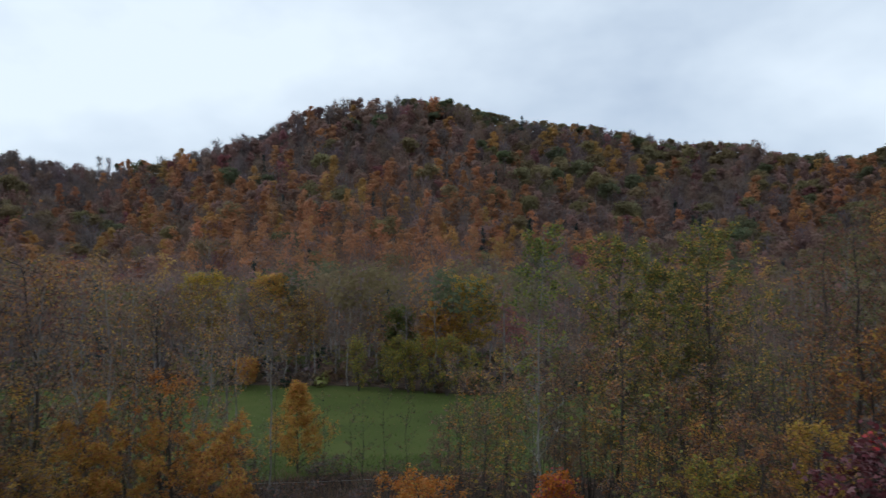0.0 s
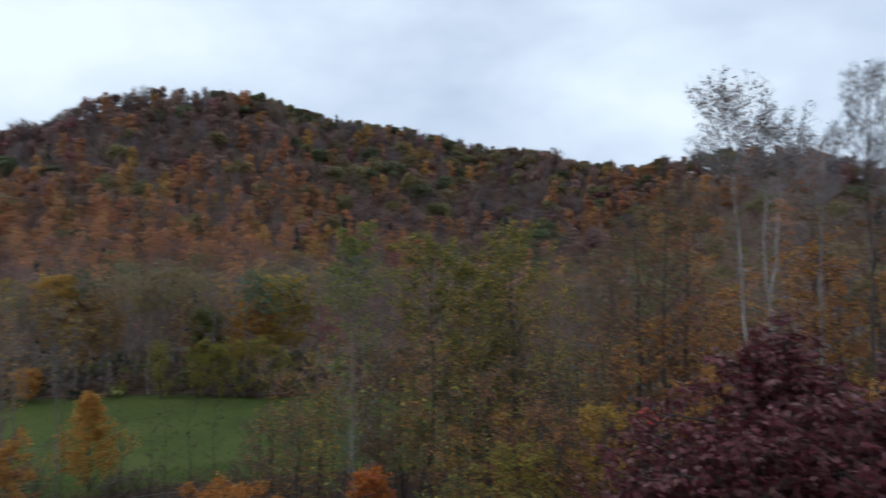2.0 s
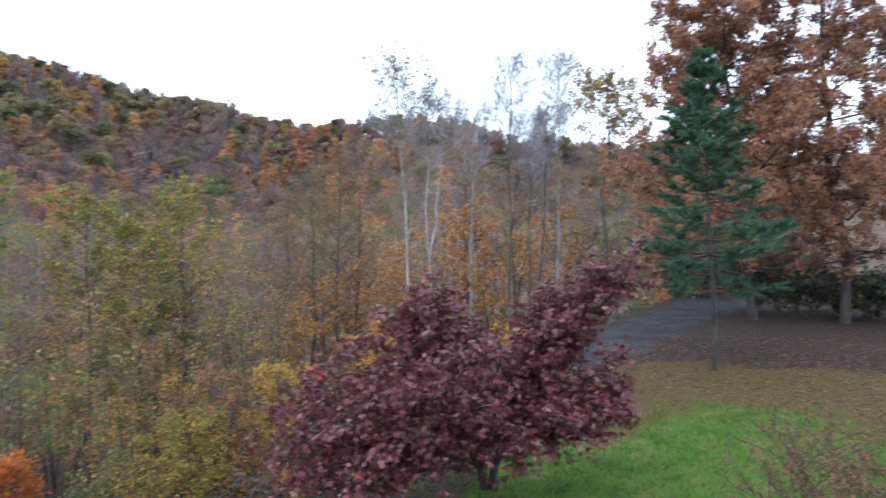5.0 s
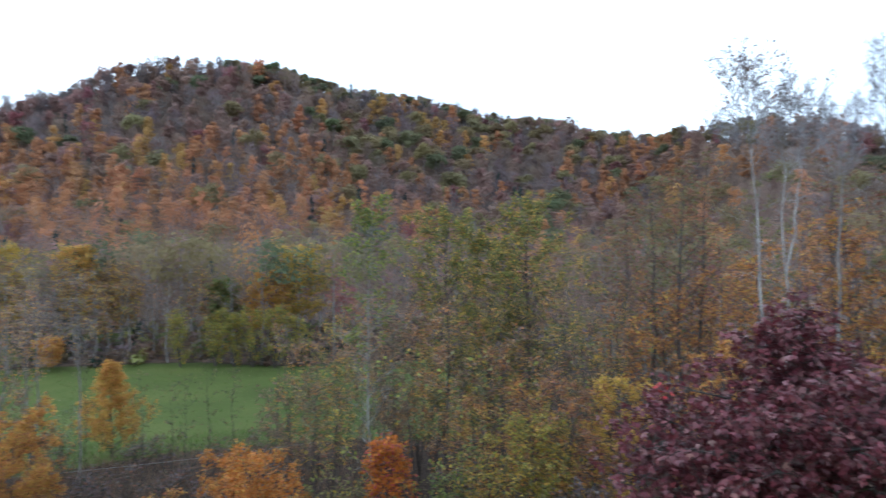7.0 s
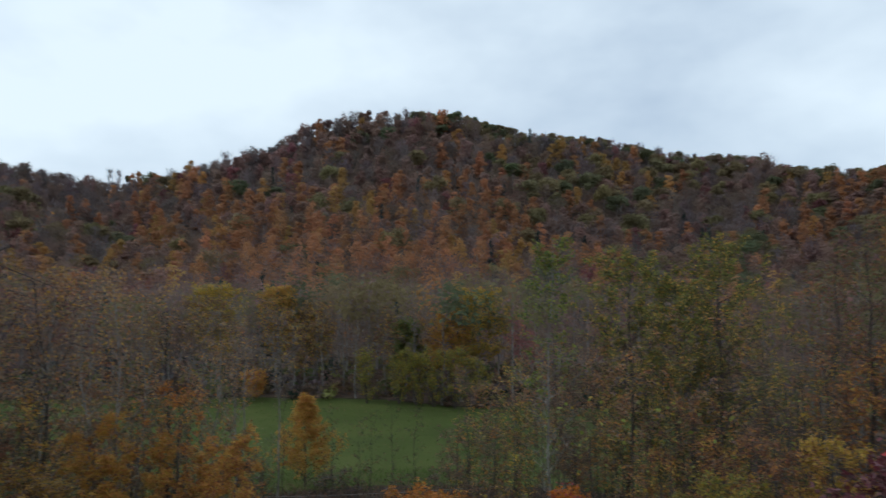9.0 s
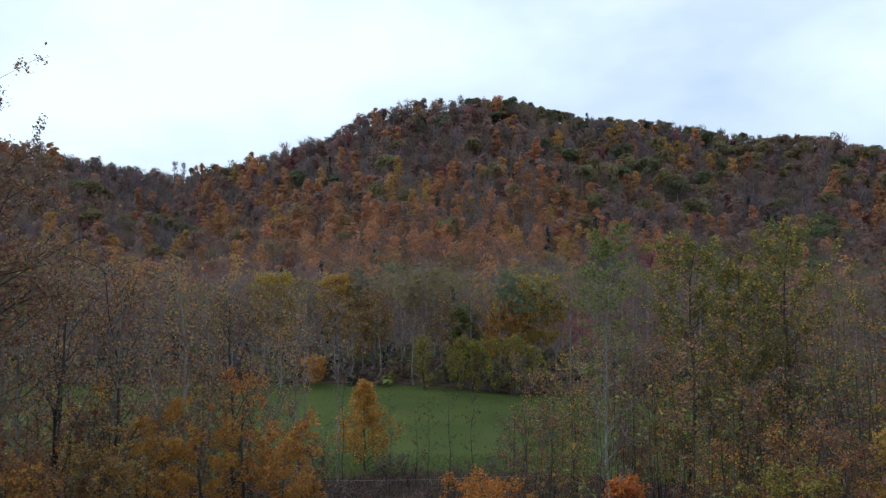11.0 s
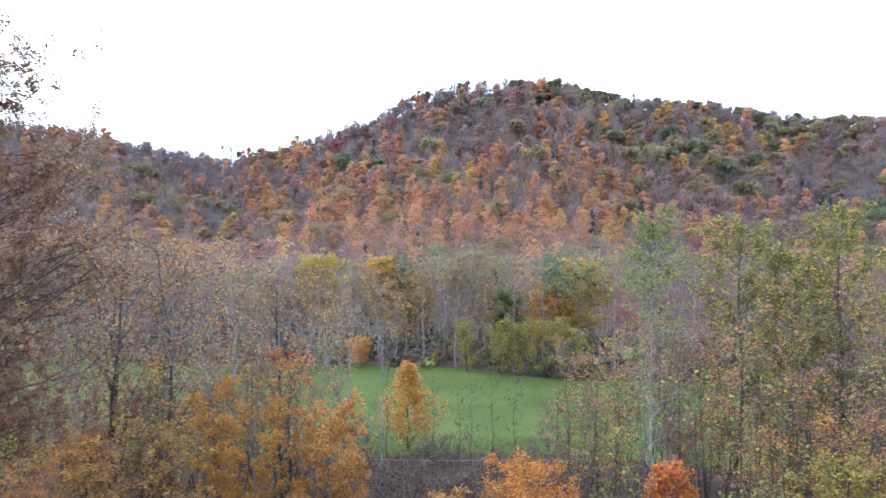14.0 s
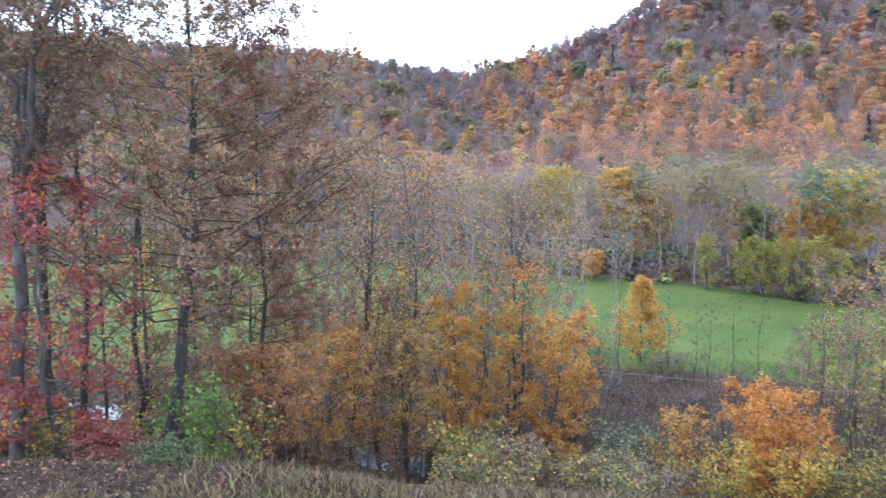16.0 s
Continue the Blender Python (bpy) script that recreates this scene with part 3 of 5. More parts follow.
def crown_lobes(form, n, k, r):
    """k lobes for each of n crowns, in the crown's own units, and the lobes' half-widths and half-heights."""
    a = r.uniform(0, 6.283, (n, k))
    if form == "tiered":
        z = np.linspace(-0.9, 0.84, k)[None] + r.uniform(-0.1, 0.1, (n, k))
        out = (0.6 - 0.36 * np.clip(z, -0.2, 1)) * r.uniform(0.2, 1.0, (n, k))
        wide, high = (0.56 - 0.24 * np.clip(z, 0, 1)) * r.uniform(0.7, 1.2, (n, k)), r.uniform(0.09, 0.2, (n, k))
    elif form == "domed":
        out = np.sqrt((np.arange(k)[None] + r.uniform(0, 1, (n, k))) / k) * 0.72
        z = 0.75 * np.sqrt(np.clip(1 - (out / 0.85) ** 2, 0, 1)) - 0.1 - r.uniform(0, 0.75, (n, k)) * (np.arange(k) % 3 > 0)
        wide, high = r.uniform(0.30, 0.46, (n, k)), r.uniform(0.26, 0.38, (n, k))
    elif form == "spire":
        z = np.linspace(-0.9, 0.8, k)[None] + r.uniform(-0.05, 0.05, (n, k))
        out = 0.22 * (0.9 - z) * r.uniform(0.4, 1, (n, k))
        wide, high = 0.16 + 0.32 * (0.95 - z), np.full((n, k), 0.22)
    else:
        z = r.uniform(-0.75, 0.68, (n, k))
        out = 0.55 * np.sqrt(np.clip(1 - z * z, 0.1, 1)) * r.uniform(0.5, 1.0, (n, k))
        wide, high = r.uniform(0.30, 0.46, (n, k)), r.uniform(0.22, 0.34, (n, k))
    return np.stack([np.cos(a) * out, np.sin(a) * out, z], -1), np.stack([wide, wide, high], -1)


def build_woods():
    r = np.random.default_rng(11)
    az, rad = [], []
    rr = 100.0
    while rr < 640:
        cell = 7.0
        n = int(radians(132) * rr / cell)
        a = (np.arange(n) + r.uniform(-0.45, 0.45, n)) / n * 132 - 66
        step = 8.5 + 0.011 * (rr - 100)
        d = rr + r.uniform(-0.5, 0.5, n) * step
        ok = (d > foot_r(a) + 4) & (d < ridge_r(a) - 4) & ((a > -34) | (r.uniform(size=n) < 0.5)) & ((d > 185) | ((a > -6) & (a < 32)) | (r.uniform(size=n) < 0.5))
        az.append(a[ok])
        rad.append(d[ok])
        rr += step
    edge = np.arange(-66, 64, 0.48)
    for k in range(3):
        az.append(edge + r.uniform(-0.36, 0.36, len(edge)))
        rad.append(ridge_r(az[-1]) + (-12, -5, 1)[k] + r.uniform(-5, 3, len(edge)))
    az, rad = np.concatenate(az), np.concatenate(rad)
    x, y = -np.sin(np.radians(az)) * rad, np.cos(np.radians(az)) * rad
    z = ground_z(x, y)
    el = np.degrees(np.arctan2(z + 11 - EYE, rad))
    names, w = zone_shares(az, el)
    # trees of a kind stand in loose stands
    for k in range(w.shape[1]):
        ph = r.uniform(0, 6.28, 4)
        w[:, k] *= np.exp((0.45 if k == 0 else 0.9) * (np.sin(x * 0.045 + ph[0]) * np.sin(rad * 0.05 + ph[1]) + np.sin(x * 0.021 + ph[2]) * np.sin(rad * 0.026 + ph[3])))
    w /= w.sum(1, keepdims=True)
    cum = w.cumsum(1)
    kind = (r.uniform(size=(len(az), 1)) > cum).sum(1).clip(0, len(names) - 1)
    crest = rad > ridge_r(az) - 16
    H = r.uniform(13.5, 20, len(az))
    H = np.where(crest, np.where(az > 3, r.uniform(7.2, 10.0, len(az)), r.uniform(7.8, 9.3, len(az))), H)
    peak = crest & (az > 3) & (az < 13)
    H = np.where(peak & (r.uniform(size=len(az)) < 0.35), r.uniform(9.5, 12.5, len(az)), H)
    u = r.uniform(size=len(az))
    # the crest: leafless on the shoulder and the saddle, broad green crowns along the far side
    kind = np.where(crest & (az > 3), np.where(u < 0.42, 9, np.where(u < 0.64, 4, np.where(u < 0.84, 5, 2))), kind)
    kind = np.where(crest & (az <= 3) & (az > -40), np.where(u < 0.25, 6, np.where(u < 0.37, 7, np.where(u < 0.55, 5, np.where(u < 0.75, 4, kind)))), kind)
    kind = np.where(crest & np.isin(kind, [0, 1]) & (u < 0.93), 2, kind)
    R = r.uniform(4.1, 5.8, len(az)) * (H / 17) ** 0.5
    slim = np.isin(kind, [0, 1]) & (el < 8)
    R = np.where(slim, R * 0.9, R)
    H = np.where(slim & ~crest, r.uniform(15, 22, len(az)), H)
    R = np.where(np.isin(kind, [6, 7]), R * 1.3, R)
    R = np.where(kind == 8, R * 0.75, R)
    n_wild = len(az)
    # single trees that stand out on the hillside: azimuth, elevation of the crown, radius, height, kind
    marked = [(9.8, 8.6, 6.5, 17, 6), (12.8, 5.4, 2.6, 13, 8), (10.3, 10.9, 2.0, 13, 8), (-3.1, 9.9, 4.5, 14, 7), (13.0, 3.6, 2.6, 17, 1), (-5.0, 8.9, 6.5, 17, 7),
              (-7.0, 8.2, 6.5, 18, 6), (-11.0, 8.0, 8.0, 20, 7), (-12.2, 7.0, 6.5, 20, 6), (-13.2, 6.2, 7.5, 20, 7), (-14.4, 4.7, 6, 17, 6), (-10.2, 6.9, 3.6, 17, 1),
              (-15.2, 4.0, 4, 14, 6), (-9.2, 7.5, 5, 17, 7), (19.5, 7.8, 4.0, 16, 1), (17.5, 3.6, 3, 13, 3), (-0.5, 12.0, 5.5, 10, 1), (0.8, 12.4, 5.5, 10, 7), (-3.2, 11.6, 5, 9, 6),
              (-17.0, 8.7, 6, 14, 6), (-21, 8.2, 6.5, 14, 6), (-24.5, 7.4, 6, 14, 7), (2.0, 4.9, 2.7, 17, 1), (24.1, 4.6, 4, 15, 0), (-5.1, 5.3, 2.8, 20, 0), (-6.1, 5.3, 2.5, 19, 0),
              (10.7, 3.2, 3.4, 19, 1), (7.5, 2.7, 3.4, 19, 0), (-0.7, 2.2, 3.2, 19, 1), (-19.5, 3.6, 3.2, 15, 8), (5.2, 4.9, 2.8, 18, 0), (3.6, 3.2, 2.8, 18, 0), (15.2, 4.6, 3, 18, 0),
              (-2.5, 4.8, 2.8, 19, 0), (14.5, 6.2, 3.4, 16, 2), (26.0, 8.6, 2.6, 17, 9), (25.4, 8.6, 2.4, 16, 9), (24.8, 7.9, 2.2, 11, 7)]
    for ma, me_, mr, mh, mk in marked:
        trial = np.linspace(foot_r(ma), ridge_r(ma), 200)
        seen = np.degrees(np.arctan2(ground_z(-np.sin(radians(ma)) * trial, np.cos(radians(ma)) * trial) + mh * 0.65 - EYE, trial))
        d = trial[np.argmin(np.abs(seen - me_))]
        px_, py_ = at(ma, d)
        keep = np.hypot(x - px_, y - py_) > mr * 0.9
        keep[n_wild:] = True
        low = (np.abs(az - ma) * radians(1) * d < mr * 0.9) & (rad < d) & (rad > d - 3.0 * mr) & (np.arange(len(x)) < n_wild)
        H, R = np.where(low, H * 0.62, H), np.where(low, R * 0.8, R)
        x, y, z, az, rad, kind, H, R = [v[keep] for v in (x, y, z, az, rad, kind, H, R)]
        n_wild -= int((~keep).sum())
        x, y, z = np.append(x, px_), np.append(y, py_), np.append(z, float(ground_z(px_, py_)))
        az, rad, kind, H, R = np.append(az, ma), np.append(rad, d), np.append(kind, mk), np.append(H, mh), np.append(R, mr)
    forms = {"orange": "tiered", "gold": "tiered", "olive": "domed", "moss": "domed", "dark": "spire"}
    core = np.array([(1, 0, 0), (0, 1, 0), (-1, 0, 0), (0, -1, 0), (0, 0, 1), (0, 0, -1)], float)
    cf = np.array([(0, 1, 4), (1, 2, 4), (2, 3, 4), (3, 0, 4), (1, 0, 5), (2, 1, 5), (3, 2, 5), (0, 3, 5)])
    for k, nm in enumerate(names):
        idx = np.where(kind == k)[0]
        n = len(idx)
        if n == 0:
            continue
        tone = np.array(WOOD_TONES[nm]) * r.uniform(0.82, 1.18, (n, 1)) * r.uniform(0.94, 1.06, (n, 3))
        vs, fs, ts, o = [], [], [], 0
        form = forms.get(nm, "oval")
        low = np.where(H[idx] < 10, 0.05, {"tiered": 0.12, "domed": 0.32, "spire": 0.08, "oval": 0.18}[form])
        half = H[idx] * (1 - low) / 2
        mid = z[idx] + H[idx] * (1 + low) / 2
        twiggy = nm in ("bare", "mauve", "brown")
        if twiggy:
            # sprays of bare twigs that fan out and up
            q = 150 if nm == "bare" else 130
            t0 = np.repeat(np.arange(n), q)
            f = r.uniform(-0.9, 0.7, n * q)
            a = r.uniform(0, 6.283, n * q)
            reach = r.uniform(0.05, 0.85, n * q) * np.sqrt(np.clip(1.0 - (f * 0.85) ** 2, 0.05, 1))
            p = np.stack([x[idx][t0] + np.cos(a) * reach * R[idx][t0], y[idx][t0] + np.sin(a) * reach * R[idx][t0], mid[t0] + f * half[t0]], 1)
            way = unit(np.stack([np.cos(a) * 0.55, np.sin(a) * 0.55, np.ones(n * q)], 1) + r.normal(size=(n * q, 3)) * 0.18)
            ln = (r.uniform(1.4, 3.0, n * q) * H[idx][t0] / 17)[:, None]
            side = unit(np.cross(way, r.normal(size=(n * q, 3)))) * r.uniform(0.09, 0.2, (n * q, 1)) * np.clip(rad[idx][t0] / 330, 0.4, 1.1)[:, None]
            vs.append(np.stack([p - side, p + side, p + way * ln], 1).reshape(-1, 3))
            fs.append(np.arange(3 * n * q).reshape(-1, 3))
            ts.append(tone[t0] * r.uniform(0.85, 1.15, (n * q, 1)))
            o += 3 * n * q
        q, kl = {"tiered": (420, 13), "domed": (390, 11), "spire": (180, 7), "oval": (290, 11)}[form]
        if twiggy:
            q = 24 if nm == "bare" else 115
        lobes, size = crown_lobes(form, n, kl, r)
        shade = r.uniform(0.9, 1.1, (n, kl, 1))
        t0 = np.repeat(np.arange(n), q)
        li = r.integers(0, kl, n * q)
        dirn = unit(r.normal(size=(n * q, 3)) + (0, 0, 0.35))
        loc = lobes[t0, li] + dirn * size[t0, li] * r.uniform(0.55, 1.3, (n * q, 1))
        c = np.stack([x[idx][t0] + loc[:, 0] * R[idx][t0], y[idx][t0] + loc[:, 1] * R[idx][t0], mid[t0] + loc[:, 2] * half[t0]], 1)
        grain = {"tiered": 0.98, "domed": 1.0, "spire": 0.9, "oval": 1.0}[form] * np.clip(rad[idx][t0] / 380, 0.52, 1.12) * np.sqrt(R[idx][t0] / 3.6)
        v, f = clump_tris(c, grain * (0.8 if twiggy else 0.92), dirn * 0.8 + (0, 0, 0.45), r, 0.5, twiggy)
        vs.append(v)
        fs.append(f + o)
        ts.append(tone[t0] * shade[t0, li] * r.uniform(0.9, 1.1, (n * q, 1)))
        o += len(v)
        if form == "spire":
            # the leafy mass of each lobe under its outer clumps
            ang = r.uniform(0, 1.57, (n, kl, 1))
            rot = np.stack([np.cos(ang) * core[:, 0] - np.sin(ang) * core[:, 1], np.sin(ang) * core[:, 0] + np.cos(ang) * core[:, 1], np.broadcast_to(core[:, 2], (n, kl, 6))], -1)
            rot = lobes[:, :, None] + rot * size[:, :, None] * 0.62
            cv = np.stack([x[idx][:, None, None] + rot[..., 0] * R[idx][:, None, None], y[idx][:, None, None] + rot[..., 1] * R[idx][:, None, None],
                           mid[:, None, None] + rot[..., 2] * half[:, None, None]], -1).reshape(-1, 3)
            vs.append(cv)
            fs.append((cf[None] + (np.arange(n * kl) * 6)[:, None, None]).reshape(-1, 3) + o)
            ts.append(np.repeat((tone[:, None] * shade).reshape(-1, 3), 8, 0))
            o += len(cv)
        words = {"orange": "dense wood of slim orange-leaved trees", "gold": "scattered golden-yellow trees", "rust": "wood of rust-brown trees",
                 "red": "scattered dark red trees", "mauve": "wood of faded grey-mauve trees", "brown": "wood of dull brown trees",
                 "olive": "broad olive-green oaks", "moss": "broad dark green crowns", "dark": "dark evergreen trees", "bare": "leafless grey trees"}[nm]
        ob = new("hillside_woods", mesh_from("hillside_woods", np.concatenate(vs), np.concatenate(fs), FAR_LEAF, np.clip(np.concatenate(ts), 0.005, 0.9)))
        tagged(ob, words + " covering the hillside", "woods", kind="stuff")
    p = np.stack([x, y, z - 1.0], 1)
    q = np.stack([x, y, z + H * 0.85], 1)
    g = 0.011 * H[:, None]
    tv, tf = tubes(np.hstack([p, q, g, g * 0.4]), 3)
    tagged(new("hillside_trunks", mesh_from("hillside_trunks", tv, tf, BARK_PALE)), "thin grey trunks among the hillside woods", "tree trunks", kind="stuff")


build_woods()


# ---- water, drive, wire ----
def ribbon(name, pts, width, lift, mat, label, category, wob=0.15, level=None):
    """A strip laid along a line of (azimuth, distance), level or following the ground."""
    r = np.random.default_rng(5)
    xy = np.array([at(a, d) for a, d in pts])
    t = np.linspace(0, len(xy) - 1, 60)
    c = np.stack([np.interp(t, np.arange(len(xy)), xy[:, i]) for i in (0, 1)], 1)
    for _ in range(6):
        c[1:-1] = (c[:-2] + 2 * c[1:-1] + c[2:]) / 4
    d = unit(np.gradient(c, axis=0))
    side = np.stack([-d[:, 1], d[:, 0]], 1)
    cols = np.linspace(-0.5, 0.5, 7)
    v = []
    for i in range(60):
        wv = width * (1 + wob * math.sin(i * 0.7) + wob * r.uniform(-1, 1))
        for k in cols:
            p = c[i] + side[i] * k * wv
            z = level if level is not None else float(ground_z(*p)) + lift - 0.12 * abs(k) ** 3 * 8
            v.append((p[0], p[1], z))
    f = [(i * 7 + k, i * 7 + k + 1, i * 7 + k + 8, i * 7 + k + 7) for i in range(59) for k in range(6)]
    ob = new(name, mesh_from(name, v, f, mat))
    tagged(ob, label, category, kind="structure")


def gravel_material():
    m, n, l, b = material("grey_gravel")
    co = n.new("ShaderNodeTexCoord")
    a = n.new("ShaderNodeTexNoise")
    a.inputs["Scale"].default_value, a.inputs["Detail"].default_value = 0.7, 8.0
    v = n.new("ShaderNodeTexVoronoi")
    v.inputs["Scale"].default_value = 30.0
    rp = n.new("ShaderNodeValToRGB")
    # grey gravel tones darkened to include the shadow lying over the drive
    rp.color_ramp.elements[0].position, rp.color_ramp.elements[0].color = 0.35, (0.017, 0.0155, 0.017, 1)
    rp.color_ramp.elements[1].position, rp.color_ramp.elements[1].color = 0.65, (0.042, 0.038, 0.041, 1)
    l.new(co.outputs["Object"], a.inputs["Vector"])
    l.new(co.outputs["Object"], v.inputs["Vector"])
    l.new(a.outputs[0], rp.inputs[0])
    l.new(rp.outputs[0], b.inputs["Base Color"])
    bp = n.new("ShaderNodeBump")
    bp.inputs["Strength"].default_value, bp.inputs["Distance"].default_value = 0.6, 0.02
    l.new(v.outputs[0], bp.inputs["Height"])
    l.new(bp.outputs[0], b.inputs["Normal"])
    b.inputs["Roughness"].default_value = 0.9
    b.inputs["Specular IOR Level"].default_value = 0.15
    return m


def water_material():
    m, n, l, b = material("creek_water")
    b.inputs["Base Color"].default_value = (0.03, 0.03, 0.025, 1)
    b.inputs["Roughness"].default_value = 0.06
    b.inputs["IOR"].default_value = 1.33
    no = n.new("ShaderNodeTexNoise")
    no.inputs["Scale"].default_value = 2.5
    bp = n.new("ShaderNodeBump")
    bp.inputs["Strength"].default_value, bp.inputs["Distance"].default_value = 0.25, 0.05
    l.new(no.outputs[0], bp.inputs["Height"])
    l.new(bp.outputs[0], b.inputs["Normal"])
    return m


ribbon("driveway", [(-44, 28), (-50, 28.5), (-54, 32), (-58, 39.5), (-60.4, 46), (-62.2, 52)], 6.2, 0.05, gravel_material(),
       "grey gravel driveway curving past the pine", "driveway")
ribbon("creek", [(24, 39), (29, 39), (34, 40.5), (40, 43), (47, 48), (51.5, 52.5), (54.5, 54.5), (60, 60)], 2.4, 0, water_material(),
       "shallow creek mirroring the white sky below the bank", "water", 0.3, FIELD_Z + 0.16)


def wire(a0, e0, a1, e1, dist, sag):
    p, q = np.array([*at(a0, dist), EYE + dist * math.tan(radians(e0))]), np.array([*at(a1, dist), EYE + dist * math.tan(radians(e1))])
    pts = line(p, q, 24, rng, (0, 0, -sag))
    m, n, l, b = material("weathered_cable")
    b.inputs["Base Color"].default_value, b.inputs["Roughness"].default_value = (0.30, 0.29, 0.28, 1), 0.6
    tagged(new("utility_wire", mesh_from("utility_wire", *tubes(strip(pts, 0.008, 0.008), 6), m)), "thin grey utility wire strung between the trees", "wire")


wire(23.5, -15.3, -4.0, -15.6, 46.0, 0.25)

# ---- trees along the far side of the field ----
FAR = dict(limbs=20, subs=6, twigs=3, leaves=5, leaf=0.3, base=0.3, bark=BARK_PALE, fine=0)
for az_, d_, top_, rad_, pal_, lab_ in (
        (18.4, 122, -0.3, 4.8, [("gold", 2), ("yellow", 4), ("olive", 2)], "rounded golden-olive tree at the far field edge"),
        (13.7, 120, -0.3, 3.4, [("gold", 3), ("orange", 1), ("olive", 1)], "tall golden tree at the far field edge"),
        (-2.0, 112, -0.5, 5.2, [("yellow", 4), ("gold", 3), ("olive", 2)], "broad yellow-green tree at the far field edge"),
        (0.2, 108, -2.6, 3.2, [("gold", 3), ("orange", 2)], "amber tree at the far field edge"),
        (3.6, 109, -3.0, 2.4, [("olive", 3), ("green", 2)], "small dark green tree at the far field edge"),
        (11.0, 121, -1.6, 3.0, [("gold", 2), ("brown", 2)], "yellow-brown tree at the far field edge")):
    tree("tree", lab_, "trees along the far field edge", az_, d_, top_, rad_, pal_, **{**FAR, "leaves": 9, "limbs": 56, "subs": 8, "leaf": 0.26, "base": 0.36, "rise": 0.35})
for az_, d_, top_, rad_ in ((6.7, 105, -5.2, 1.9), (4.2, 104, -5.6, 2.1), (2.8, 103, -5.2, 1.6), (1.4, 102, -5.0, 2.0), (-0.3, 101, -5.2, 2.0), (-2.2, 101, -6.0, 2.0)):
    tree("bush", "leafy yellow-green bush at the far field edge", "bushes along the far field edge", az_, d_, top_, rad_,
         [("lime", 3), ("yellow", 3), ("olive", 4)], category="bush",
         **{**FAR, "bark": BARK, "base": 0.03, "leaves": 5, "leaf": 0.2, "limbs": 44, "stems": 5, "rise": 1.5, "cover": (0.55, 0.9)})
tree("bush", "small orange bush at the far field edge", "bushes along the far field edge", 15.5, 110, -6.9, 1.7, [("orange", 2), ("gold", 1)],
     category="bush", **{**FAR, "base": 0.2, "leaves": 9})
rf = np.random.default_rng(21)
for az_ in np.concatenate([np.arange(-1.0, 24, 1.25), np.arange(25, 66, 2.0)]):
    az_ = float(az_ + rf.uniform(-0.5, 0.5))
    thinleaf = rf.uniform() < 0.6
    tree("tree", "slender half-bare grey tree at the far field edge" if thinleaf else "brown-leaved tree at the far field edge",
         "trees along the far field edge", az_, float(foot_r(az_)) + rf.uniform(1, 9), rf.uniform(-3.2, -0.6), rf.uniform(2.2, 3.4),
         [("mauve", 3), ("tan", 2), ("brown", 1)] if thinleaf else [("tan", 2), ("olive", 1), ("copper", 1), ("gold", 1)],
         **{**FAR, "leaves": 2 if thinleaf else 4, "leaf": 0.3, "base": 0.36, "limbs": 16, "subs": 5})

